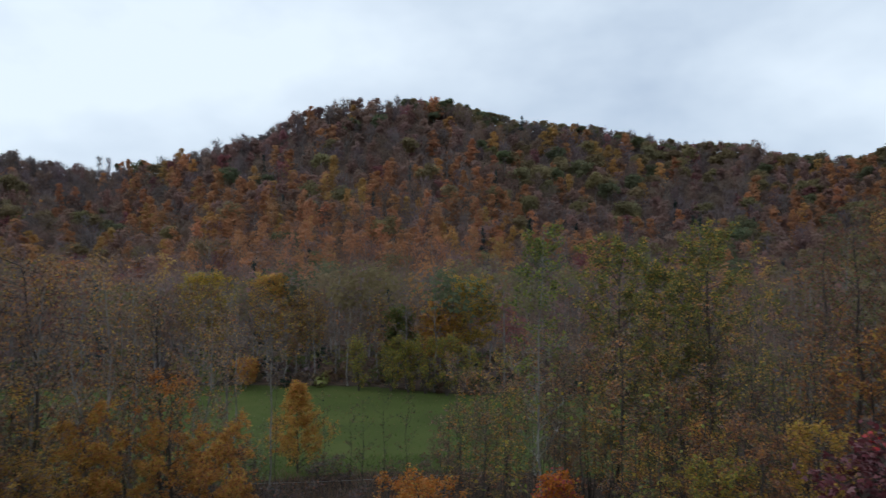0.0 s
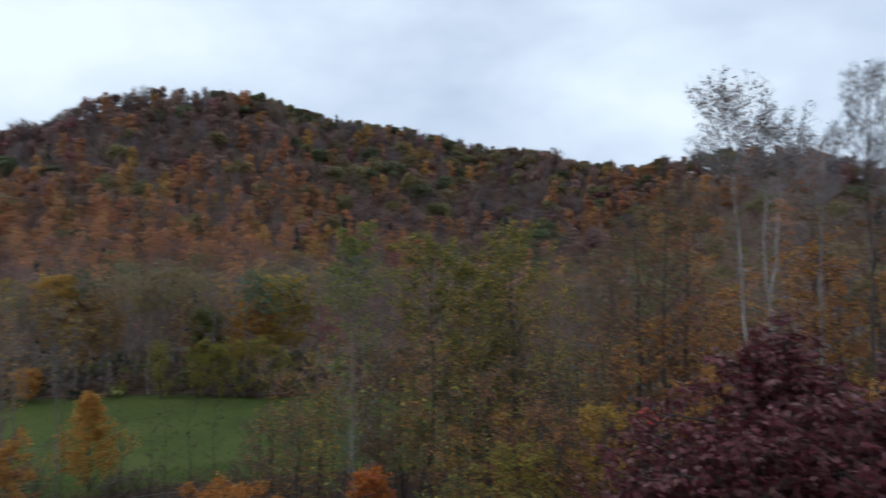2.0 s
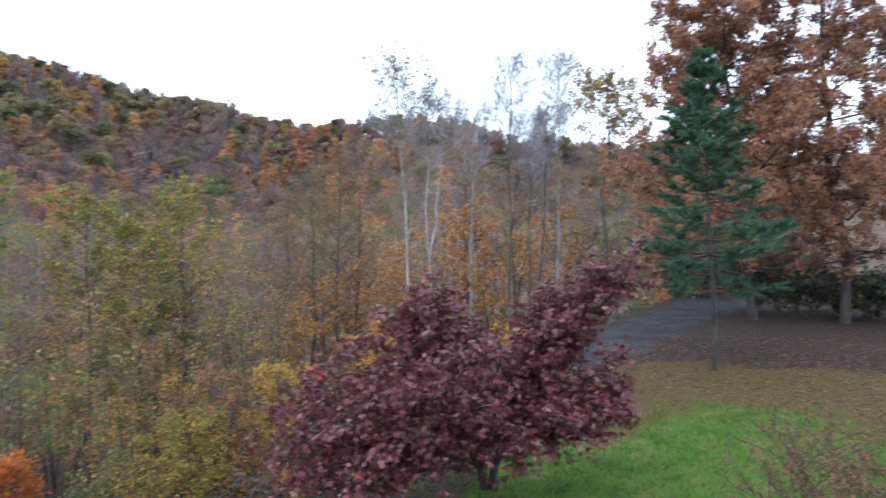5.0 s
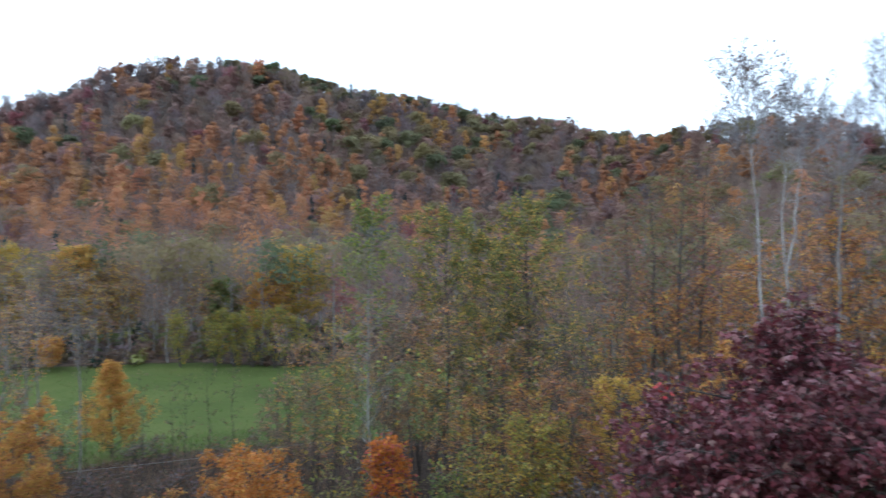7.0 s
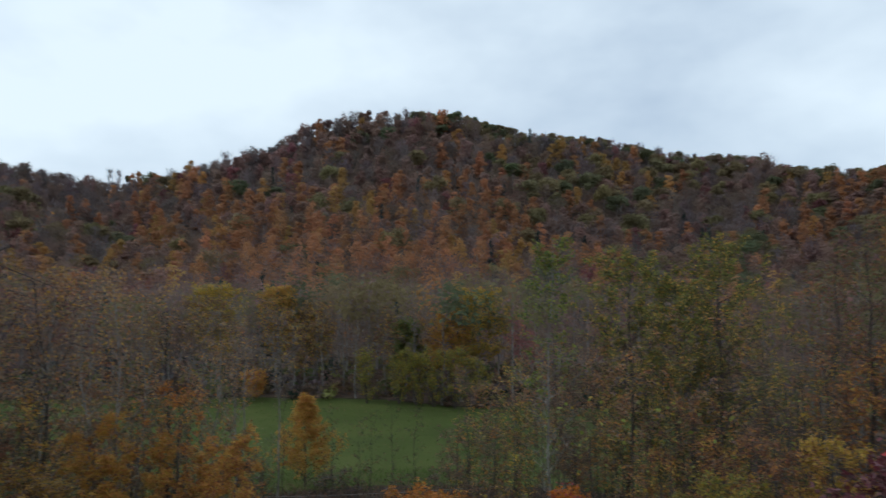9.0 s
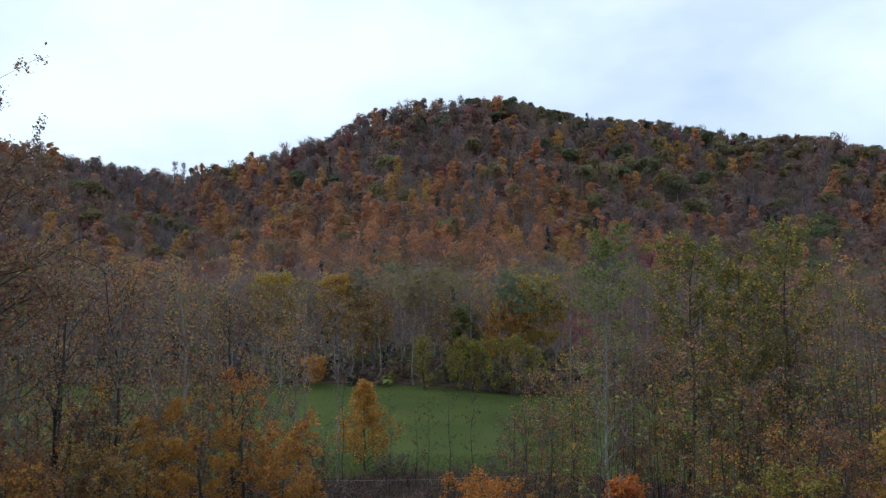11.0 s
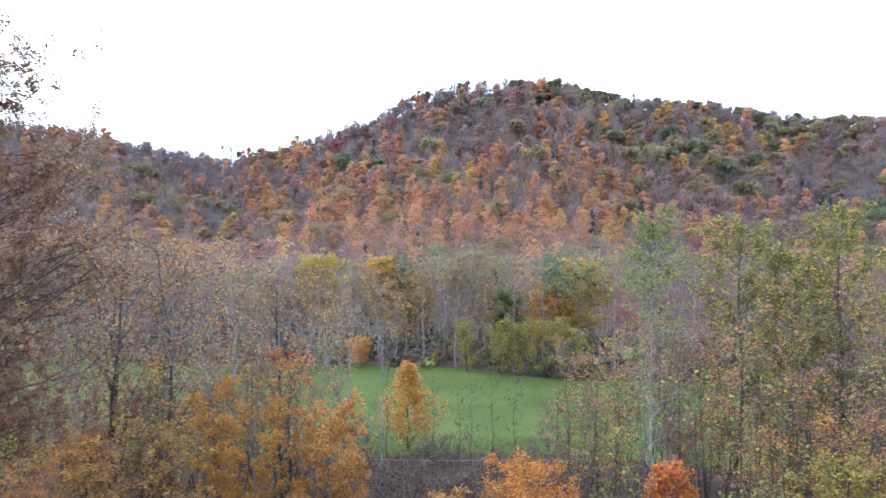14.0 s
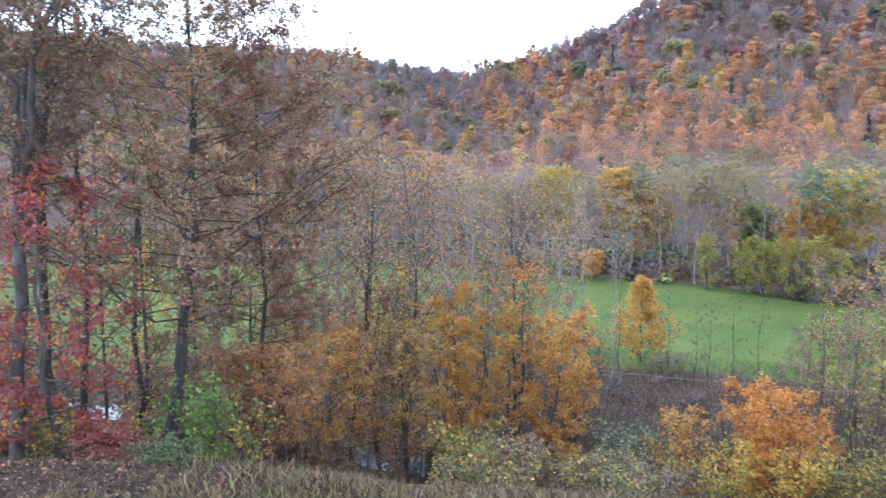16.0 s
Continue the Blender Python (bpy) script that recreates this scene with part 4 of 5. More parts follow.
# ---- the near side of the field ----
MID = dict(limbs=26, subs=7, twigs=4, leaves=7, leaf=0.12)
tree("tree", "conical orange-gold tree standing at the field edge", "", 11.5, 63, -8.8, 3.2, [("gold", 4), ("yellow", 1), ("orange", 4)],
     **{**MID, "base": 0.03, "shape": "cone", "limbs": 60, "leaves": 8, "leaf": 0.15, "rise": 0.75, "cover": (0.8, 0.9)}, bark=BARK_DARK)
for az_, d_, top_, rad_, pal_, lab_, opt_ in (
        (25.5, 40, -9.6, 2.9, [("gold", 4), ("orange", 3)], "golden-orange tree above the creek", dict(base=0.06, leaf=0.12, leaves=17, limbs=44, stems=2)),
        (21.4, 39, -7.4, 1.7, [("orange", 2), ("flame", 1), ("rust", 1)], "grey-trunked tree with an orange top", dict(base=0.45, cover=(0.2, 1), limbs=18)),
        (19.4, 39, -11.0, 3.3, [("orange", 4), ("gold", 3), ("copper", 1)], "spreading orange tree above the creek", dict(base=0.1, leaf=0.12, leaves=17, stems=2, limbs=44)),
        (16.6, 44, -13.2, 1.8, [("orange", 2), ("brown", 2)], "small faded orange tree", dict(base=0.15)),
        (1.5, 33, -15.8, 2.7, [("flame", 4), ("orange", 4), ("gold", 1)], "vivid orange round-headed young maple", dict(base=0.04, leaves=10, limbs=54, leaf=0.12, stems=3, rise=0.6)),
        (-9.3, 30, -15.6, 0.9, [("flame", 4), ("red", 1)], "vivid orange-red sapling on the bank", dict(base=0.1, leaves=6, leaf=0.14)),
        (8.2, 34, -18.6, 1.5, [("gold", 3), ("orange", 2), ("copper", 2)], "amber sapling beside the vivid maple", dict(base=0.1, leaves=5)),
        (-18.6, 40, -8.5, 2.0, [("orange", 1), ("copper", 2), ("tan", 1)], "orange-leaved sapling in the thicket", dict(base=0.3, leaves=3)),
        (-24.5, 33, -11.2, 2.2, [("orange", 1), ("tan", 1), ("copper", 2)], "orange-leaved sapling in the thicket", dict(base=0.2)),
        (-21.0, 31, -14.0, 1.9, [("yellow", 2), ("olive", 2), ("lime", 1)], "yellow-green sapling in the thicket", dict(base=0.1)),
        (-28.0, 33, -10.8, 1.8, [("gold", 2), ("yellow", 1)], "yellow sapling behind the purple maple", dict(base=0.1)),
        (-16.0, 35, -12.6, 1.4, [("gold", 2), ("orange", 2), ("copper", 2)], "golden-orange sapling in the thicket", dict(base=0.1, leaves=3)),
        (-20.2, 36, -11.4, 1.5, [("orange", 2), ("gold", 2), ("copper", 2)], "golden-orange sapling in the thicket", dict(base=0.15, leaves=3)),
        (-22.8, 33, -14.2, 1.3, [("gold", 3), ("olive", 2)], "golden sapling in the thicket", dict(base=0.1, leaves=3)),
        (-35.5, 36, -7.6, 1.9, [("orange", 3), ("gold", 1)], "orange sapling behind the purple maple", dict(base=0.15, leaves=5)),
        (-48.5, 34, -8.0, 2.2, [("gold", 3), ("orange", 2)], "golden sapling behind the purple maple", dict(base=0.1, leaves=5))):
    tree("tree", lab_, "", az_, d_, top_, rad_, pal_, **{**MID, **opt_})

# shrubs of the bank and the field edge
SHRUB = dict(base=0.04, stems=6, limbs=36, subs=4, twigs=3, leaves=3, leaf=0.13, category="shrub", rise=0.8)
for az_, d_, top_, rad_, pal_, lab_ in (
        (12.6, 33, -20.4, 2.3, [("sage", 4), ("moss", 1), ("olive", 1)], "grey-green shrub on the bank"),
        (9.5, 34, -21.0, 1.5, [("moss", 2), ("olive", 2)], "olive shrub on the bank"),
        (5.0, 30, -20.6, 1.7, [("yellow", 3), ("lime", 1), ("gold", 1)], "yellow-leaved shrub on the bank"),
        (1.0, 29, -20.4, 1.7, [("yellow", 3), ("gold", 2)], "yellow-leaved shrub on the bank"),
        (-3.5, 30, -19.6, 1.7, [("yellow", 2), ("olive", 3)], "yellow-olive shrub on the bank"),
        (-7.0, 31, -18.0, 1.6, [("olive", 3), ("brown", 1)], "olive-brown shrub on the bank"),
        (-14.0, 30, -16.5, 1.8, [("green", 2), ("olive", 2), ("lime", 1)], "green shrub in the thicket"),
        (-18.0, 30, -16.8, 1.8, [("olive", 2), ("yellow", 2)], "yellow-olive shrub in the thicket"),
        (25.0, 36, -21.5, 1.5, [("green", 2), ("moss", 2)], "green shrub at the foot of the bank"),
        (36.0, 33, -21.5, 1.3, [("tan", 2), ("fawn", 2)], "twiggy grey-brown shrub on the bank"),
        (38.8, 33, -16.0, 2.2, [("copper", 3), ("fawn", 3), ("orange", 1)], "russet shrub under the oak"),
        (43.0, 30, -16.2, 2.0, [("rose", 3), ("copper", 2), ("red", 1)], "dull red shrub under the oak"),
        (46.8, 22, -16.2, 1.2, [("vivid", 2), ("green", 3), ("lime", 1)], "bright green sapling under the oak"),
        (50.8, 40, -15.0, 1.6, [("olive", 2), ("moss", 2)], "olive shrub beyond the oak")):
    tree("shrub", lab_, "shrubs of the bank", az_, d_, top_, rad_, pal_, **SHRUB)
tree("shrub", "dark green shrub at the top of the bank", "shrubs of the bank", 49.6, 15.6, -21.2, 0.6, [("moss", 3), ("dark", 1), ("green", 1)], **{**SHRUB, "leaf": 0.06, "leaves": 5, "limbs": 48, "fine": 0.004})
for i in range(34):
    az_ = -2 + i * 0.72 + rf.uniform(-0.3, 0.3)
    tree("shrub", "brown leafless bramble at the near field edge", "brambles along the field edge", float(az_), float(rf.uniform(43, 60)), 0, 1.5,
         [("brown", 3), ("mauve", 3), ("rust", 1), ("dark", 1)], **{**SHRUB, "leaves": 2, "leaf": 0.16, "limbs": 16, "stems": 4, "cover": (0.5, 0.7), "bark": BARK_DARK}, height=float(rf.uniform(1.3, 2.6)))

# ---- the thicket of tall thin trees above the field ----
SLIM = dict(limbs=22, subs=6, twigs=5, leaves=2, leaf=0.12, rise=0.9, fine=0.007)
tree("tree", "slim pale-trunked tree with a leafy green top", "", -8.1, 37, 3.6, 1.5, [("lime", 3), ("green", 2), ("olive", 1)],
     **{**MID, "base": 0.1, "limbs": 48, "leaves": 7, "leaf": 0.15, "rise": 0.7, "cover": (-0.7, 1.0), "fine": 0.009}, bark=BARK_PALE, girth=0.10, wob=0.4)
for az_, d_, top_, rad_ in ((-14.4, 52, 2.2, 3.6), (-17.4, 50, 0.2, 3.0), (-20.8, 53, 3.2, 3.4)):
    tree("tree", "leafy olive-yellow tree in the thicket", "olive trees in the thicket", az_, d_, top_, rad_, [("olive", 5), ("lime", 2), ("gold", 2), ("moss", 2)],
         **{**MID, "limbs": 50, "subs": 8, "leaves": 10, "leaf": 0.17, "base": 0.2, "rise": 0.8, "cover": (0.6, 1.0)})
rt = np.random.default_rng(33)
for i in range(52):
    az_ = float(-0.5 - 27.5 * (i + rt.uniform(0, 1)) / 52)
    d_ = float(rt.uniform(36, 58))
    top_ = float(span(az_, (-28, -22, -12, -8, -5, -1, 0), (2.0, 1.0, -1.0, -2.0, -3.5, -6.5, -9)) - rt.uniform(0, 5.0))
    k = rt.uniform()
    pal_ = [("tan", 3), ("brown", 2), ("fawn", 1)] if k < 0.4 else [("olive", 3), ("moss", 1), ("gold", 2)] if k < 0.7 else [("fawn", 3), ("copper", 2), ("orange", 2)]
    tree("tree", ("thin grey sapling with sparse brown leaves", "thin grey sapling with sparse olive leaves", "thin sapling with faded orange leaves")[0 if k < 0.4 else 1 if k < 0.7 else 2],
         "saplings of the thicket", az_, d_, top_, float(rt.uniform(1.2, 2.1)), pal_,
         **{**SLIM, "stems": int(rt.integers(2, 5)), "base": float(rt.uniform(0.15, 0.4)), "bark": BARK_DARK if rt.uniform() < 0.6 else BARK, "girth": float(rt.uniform(0.05, 0.11))})

for i in range(20):
    az_ = float(2 - 32 * (i + rt.uniform(0, 1)) / 20)
    k = int(rt.integers(0, 3))
    tree("shrub", ("low olive shrub at the foot of the thicket", "low brown shrub at the foot of the thicket", "low amber shrub at the foot of the thicket")[k],
         "undergrowth of the thicket", az_, float(rt.uniform(29, 40)), 0, float(rt.uniform(1.1, 1.9)),
         ([("olive", 3), ("green", 1)], [("brown", 2), ("mauve", 2)], [("gold", 2), ("orange", 1), ("tan", 1)])[k],
         **{**SHRUB, "limbs": 15, "stems": 3, "leaf": 0.16}, height=float(rt.uniform(2.0, 4.2)))

for i in range(13):
    az_ = float(-9 - 20 * (i + rt.uniform(0, 1)) / 13)
    tree("shrub", "tall brown brush with few faded leaves inside the thicket", "brush of the thicket", az_, float(rt.uniform(43, 62)), 0, float(rt.uniform(1.6, 2.6)),
         [("brown", 2), ("fawn", 2), ("copper", 2), ("moss", 1), ("orange", 1)], **{**SHRUB, "leaves": 3, "leaf": 0.18, "limbs": 30, "cover": (0.6, 0.6), "bark": BARK}, height=float(rt.uniform(3.0, 6.5)))

ry = np.random.default_rng(63)
for i in range(7):
    tree("tree", "young sycamore with a few large yellow-green leaves", "young sycamores in the thicket", float(-2 - 24 * (i + ry.uniform(0.2, 0.8)) / 7), float(ry.uniform(31, 37)), float(ry.uniform(-10.5, -5.5)), 1.5,
         [("lime", 3), ("olive", 2), ("yellow", 1)], **{**SLIM, "limbs": 16, "subs": 4, "twigs": 3, "leaves": 1, "leaf": 0.22, "cover": (0.25, 0.35), "base": 0.15, "bark": BARK, "girth": 0.06, "rise": 0.7})

# ---- the slim half-bare trees on the creek bank ----
for az_, d_, top_, rad_ in ((32.7, 37, 1.4, 2.1), (30.7, 38, 0.9, 1.6), (29.2, 38, 0.6, 1.7), (28.0, 40, 0.4, 1.5), (25.8, 41, 0.9, 2.0), (23.6, 43, -0.8, 1.7),
                            (21.9, 42, -2.0, 2.0), (35.4, 37, 2.6, 1.9), (37.2, 41, 2.0, 1.9), (27.0, 46, -1.0, 1.7), (33.9, 46, 0.5, 1.8), (18.0, 46, -4.5, 1.5), (17.0, 52, -3.2, 1.4)):
    pale = int(az_ * 10) % 2 == 0
    tree("tree", "slim pale-trunked tree with few peach-tan leaves on the creek bank" if pale else "slim dark-trunked tree with few tan leaves on the creek bank", "half-bare trees on the creek bank", az_, d_, top_, rad_,
         [("fawn", 5), ("orange", 1), ("copper", 1), ("gold", 1)], **{**SLIM, "base": 0.28, "cover": (0.6, 0.45), "bark": BARK_PALE if pale else BARK_DARK, "leaf": 0.14, "leaves": 2, "limbs": 34, "rise": 1.6, "girth": 0.15, "subs": 7, "twigs": 6,
                                                                              "fine": 0.008, "twig_bark": BARK if pale else BARK_DARK})
for az_, d_, top_, rad_ in ((13.7, 58, -2.2, 1.5), (16.8, 56, -1.6, 1.7), (19.2, 55, -2.0, 1.6)):
    tree("tree", "slender pale-trunked tree with thin mauve-brown twigs", "slender trees before the field", az_, d_, top_, rad_, [("mauve", 2), ("tan", 2), ("gold", 1)],
         **{**SLIM, "base": 0.5, "cover": (0.4, 0.5), "bark": BARK_PALE, "rise": 1.5, "girth": 0.11, "limbs": 26, "twigs": 6, "wob": 0.4})
tree("bush", "grey-green bush at the near edge of the field", "", 14.9, 59, -11.6, 1.9, [("sage", 3), ("moss", 2), ("olive", 1)], **{**SHRUB, "category": "bush", "leaf": 0.15, "cover": (0.7, 0.7)})
rb = np.random.default_rng(71)
for i in range(16):
    az_ = float(20 + 22 * (i + rb.uniform(0, 1)) / 16)
    tree("tree", "brushy dark-twigged tree with faded tan leaves", "brushy trees along the creek", az_, float(rb.uniform(44, 58)), float(rb.uniform(-9, -5)), float(rb.uniform(1.6, 2.4)),
         [("fawn", 2), ("tan", 2), ("brown", 2), ("orange", 1), ("olive", 1)], **{**SLIM, "base": 0.08, "stems": 2, "limbs": 32, "leaves": 3, "leaf": 0.17, "cover": (0.6, 0.5), "bark": BARK_DARK, "twig_bark": BARK_DARK, "rise": 1.0, "fine": 0.008})
for az_, d_, top_ in ((9.6, 55, -9.5), (7.6, 54, -10.5), (6.4, 56, -10.0), (5.0, 54, -9.0), (2.8, 55, -9.4), (13.2, 60, -6.0)):
    tree("tree", "thin nearly bare sapling before the field", "saplings before the field", az_, d_, top_, 0.9, [("brown", 2), ("olive", 1), ("dark", 1)],
         **{**SLIM, "limbs": 14, "subs": 3, "base": 0.2, "cover": (0.4, 0.5), "bark": BARK_DARK}, girth=0.05)

# ---- the oak and its neighbours ----
OAK = dict(limbs=54, subs=10, twigs=6, leaves=6, leaf=0.2, rise=0.6, bark=BARK_DARK, split=True, stems=3, fork=0.3, base=0.04)
tree("oak_tree", "tall oak with thinning russet-brown leaves on the bank", "oaks on the bank", 49.7, 29, 16.4, 8.2, [("copper", 4), ("fawn", 5), ("orange", 1), ("rust", 1), ("olive", 2)],
     **{**OAK, "cover": (0.75, 0.8), "leaves": 12, "leaf": 0.12, "fine": 0.007, "stems": 1, "fork": 0.0, "base": 0.27, "shape": "dome", "rise": 0.42, "limb_k": 0.2, "wob": 0.9, "limbs": 84}, girth=0.3, lean=(1.0, 1.2), seed=77)
tree("oak_tree", "slender oak in tan leaf beside the tall one", "oaks on the bank", 42.0, 31, 9.0, 4.6, [("copper", 4), ("rust", 2), ("fawn", 2), ("tan", 1)],
     **{**OAK, "cover": (0.6, 0.8), "leaves": 14, "leaf": 0.12, "fine": 0.007, "stems": 1, "fork": 0.0, "base": 0.3, "rise": 0.3, "wob": 1.3, "limbs": 48}, girth=0.15)
tree("oak_tree", "tall half-bare oak behind the red maple", "oaks on the bank", 57.0, 32, 21.0, 5.0, [("copper", 2), ("fawn", 2), ("brown", 1), ("olive", 1)],
     **{**OAK, "fork": 0.4, "cover": (0.6, 0.9), "leaf": 0.13, "leaves": 8, "bark": BARK_DARK, "rise": 0.9, "limbs": 46, "leaves": 11}, girth=0.22)
tree("oak_tree", "leaning grey trunk with a thin brown crown", "oaks on the bank", 59.6, 27, 22.0, 4.6, [("brown", 2), ("copper", 1), ("fawn", 1)],
     **{**OAK, "bark": BARK, "fork": 0.42, "cover": (0.5, 0.8), "limbs": 48, "leaf": 0.13, "leaves": 8, "rise": 1.0}, girth=0.25, lean=(0.7, 1.2))
for az_, d_, top_, rad_, g_ in ((55.4, 33, 13, 3.0, 0.21), (52.2, 36, 9, 2.6, 0.18), (50.4, 38, 7, 2.2, 0.13), (53.6, 41, 8, 2.4, 0.12), (46.2, 42, 3, 2.0, 0.12), (43.5, 40, 1, 2.0, 0.13), (40.3, 38, 0.5, 1.8, 0.10),
                                (39.6, 41, -1, 1.4, 0.07), (63, 36, 10, 3, 0.2)):
    tree("tree", "slim dark-trunked tree with sparse brown leaves", "slim trees behind the oak", az_, d_, top_, rad_, [("brown", 2), ("tan", 2), ("olive", 1), ("gold", 1)],
         **{**SLIM, "limbs": 36, "leaves": 4, "bark": BARK_DARK, "base": 0.14, "cover": (0.7, 0.8), "rise": 0.8, "girth": g_})
rw = np.random.default_rng(91)
for i in range(16):
    k = int(rw.integers(0, 3))
    tree("shrub", ("low tan-leaved shrub on the open slope", "low olive shrub on the open slope", "low yellow-brown shrub on the open slope")[k], "shrubs of the open slope",
         float(8 + 20 * (i + rw.uniform(0, 1)) / 16), float(rw.uniform(20, 31)), 0, float(rw.uniform(0.8, 1.4)),
         ([("tan", 2), ("fawn", 2), ("copper", 1)], [("olive", 3), ("sage", 1), ("gold", 1)], [("gold", 1), ("tan", 2), ("olive", 3)])[k],
         **{**SHRUB, "limbs": 16, "stems": 4, "leaf": 0.11, "bark": BARK}, height=float(rw.uniform(0.8, 1.7)))
ru = np.random.default_rng(55)
for i in range(28):
    az_ = float(24 + 40 * (i + ru.uniform(0, 1)) / 28)
    d_ = float(ru.uniform(30, 52))
    k = int(ru.integers(0, 4))
    if 52.2 < az_ < 55.6:
        continue
    tree("tree", ("young copper-leaved tree under the oaks", "young golden tree under the oaks", "thin brown-leaved sapling under the oaks", "young olive tree under the oaks")[k],
         "young trees under the oaks", az_, d_, float(ru.uniform(-14, -4)), float(ru.uniform(1.3, 2.2)),
         ([("copper", 3), ("rust", 1)], [("gold", 3), ("orange", 1)], [("brown", 2), ("mauve", 2), ("tan", 1)], [("olive", 3), ("moss", 1), ("gold", 1)])[k],
         **{**SLIM, "limbs": 20, "bark": BARK_DARK, "base": 0.1, "leaves": 4, "cover": (0.7, 0.8), "rise": 0.6, "girth": 0.07})
for i in range(36):
    az_ = float(20 + 45 * (i + ru.uniform(0, 1)) / 36)
    d_ = float(crest_r(az_) + ru.uniform(9, 34))
    k = int(ru.integers(0, 4))
    if 52.2 < az_ < 55.6 or 32.4 < az_ < 34.2:
        continue
    tree("shrub", ("low russet shrub on the wooded bank", "low olive shrub on the wooded bank", "low dull brown shrub on the wooded bank", "low yellowish shrub on the wooded bank")[k],
         "undergrowth of the bank", az_, d_, 0, float(ru.uniform(1.0, 1.9)),
         ([("copper", 3), ("rust", 1)], [("olive", 3), ("gold", 1)], [("tan", 2), ("fawn", 2), ("brown", 1)], [("gold", 2), ("olive", 2), ("tan", 2)])[k],
         **{**SHRUB, "limbs": 15, "stems": 3, "leaf": 0.16}, height=float(ru.uniform(1.2, 2.8)))
tree("maple_sapling", "low maple sapling with flat sprays of salmon-red leaves", "", 53.5, 26, -18.9, 1.3, [("red", 3), ("russet", 3), ("rose", 1)],
     **{**MID, "limbs": 14, "leaves": 7, "leaf": 0.11, "base": 0.35, "rise": 0.0, "cover": (0.9, 1.0), "shape": "dome"})
tree("red_maple", "young maple with tiers of scarlet leaves", "", 56.8, 27, 0.8, 2.9, [("red", 4), ("rose", 2), ("flame", 1)],
     **{**MID, "limbs": 36, "leaves": 8, "leaf": 0.15, "base": 0.08, "rise": 0.15, "cover": (0.95, 0.7)}, split=True)
for i in range(20):
    az_ = float(41 + 25 * (i + ru.uniform(0, 1)) / 20)
    k = int(ru.integers(0, 4))
    if 52.2 < az_ < 55.6:
        continue
    tree("shrub", ("rust-brown shrub under the oaks", "dark moss-green shrub under the oaks", "copper shrub under the oaks", "dull olive shrub under the oaks")[k], "undergrowth beneath the oaks",
         az_, float(ru.uniform(31, 48)), 0, float(ru.uniform(1.2, 2.1)),
         ([("rust", 2), ("brown", 1)], [("moss", 3), ("dark", 1)], [("copper", 2), ("brown", 2)], [("olive", 2), ("brown", 2)])[k],
         **{**SHRUB, "limbs": 16, "stems": 4, "leaf": 0.16, "bark": BARK_DARK}, height=float(ru.uniform(1.4, 3.6)))
for az_, d_, top_, rad_, pal_, lab_ in ((44.0, 31, -14.4, 1.9, [("copper", 3), ("orange", 2), ("rust", 1), ("fawn", 1)], "russet-orange young tree beside the oak"),
                                        (40.4, 30, -14.4, 1.9, [("fawn", 2), ("orange", 4)], "orange-brown young tree beside the oak"),
                                        (36.6, 34, -13.4, 2.0, [("gold", 3), ("orange", 3)], "amber young tree above the creek"),
                                        (35.2, 35, -12.6, 1.6, [("fawn", 4), ("orange", 3)], "peach-leaved young tree above the creek"),
                                        (30.8, 36, -13.0, 1.8, [("fawn", 2), ("gold", 3)], "pale golden young tree above the creek")):
    tree("tree", lab_, "", az_, d_, top_, rad_, pal_, **{**MID, "base": 0.2, "leaves": 6, "limbs": 34, "rise": 0.7, "twig_bark": BARK_PALE}, bark=BARK)

# added dark brush: imitates deep shade below the oaks and hides the field
for i in range(16):
    az_ = float(43 + 22 * (i + ru.uniform(0, 1)) / 16)
    if 52.2 < az_ < 55.8:
        continue
    tree("shrub", "dark brush standing in for deep shade between the oaks and the field", "brush below the oaks", az_, float(ru.uniform(40, 54)), float(ru.uniform(-15.5, -12.5)), float(ru.uniform(1.8, 2.6)),
         [("brown", 3), ("dark", 2), ("moss", 1), ("rust", 1)], **{**SHRUB, "leaves": 4, "leaf": 0.2, "limbs": 30, "cover": (0.7, 0.6), "bark": BARK_DARK})

# ---- the tall trees beyond the purple maple ----
bare_tree("sycamore_tree", "white-trunked sycamore, bare but for small top leaves", "white sycamores", -38.9, 43, 13.4, 2.0, BARK_WHITE, 0.125, 0.77, 34, 5, (1.5, 0),
          [("tan", 2), ("brown", 2), ("copper", 1)], 0.14, TWIG_PALE, rise=(0.7, 1.4), seed=3)
bare_tree("sycamore_tree", "white-trunked sycamore forking above its middle, nearly bare", "white sycamores", -39.8, 44, 11.8, 1.8, BARK_WHITE, 0.11, 0.78, 30, 4, (0.4, 0),
          [("tan", 2), ("brown", 2), ("copper", 1)], 0.10, TWIG_PALE, rise=(0.7, 1.4), fork=0.6, seed=4)
for k, (az_, d_, top_, rad_, lean_) in enumerate(((-46.3, 47, 13.4, 1.5, 0.2), (-50.2, 50, 13.3, 1.6, 0.2), (-47.9, 52, 8.6, 1.6, 0.2), (-43.0, 55, 9.6, 1.9, -0.2), (-48.6, 47, 9.2, 1.4, -0.3))):
    bare_tree("tree", "tall bare grey tree with fine upright twigs", "bare trees beyond the maple", az_, d_, top_, rad_, BARK_PALE if k % 2 else BARK, 0.17, 0.77, 32, 5, (lean_, 0),
              [("tan", 1), ("mauve", 2)], 0.03, rise=(1.2, 2.2), seed=13 + k)
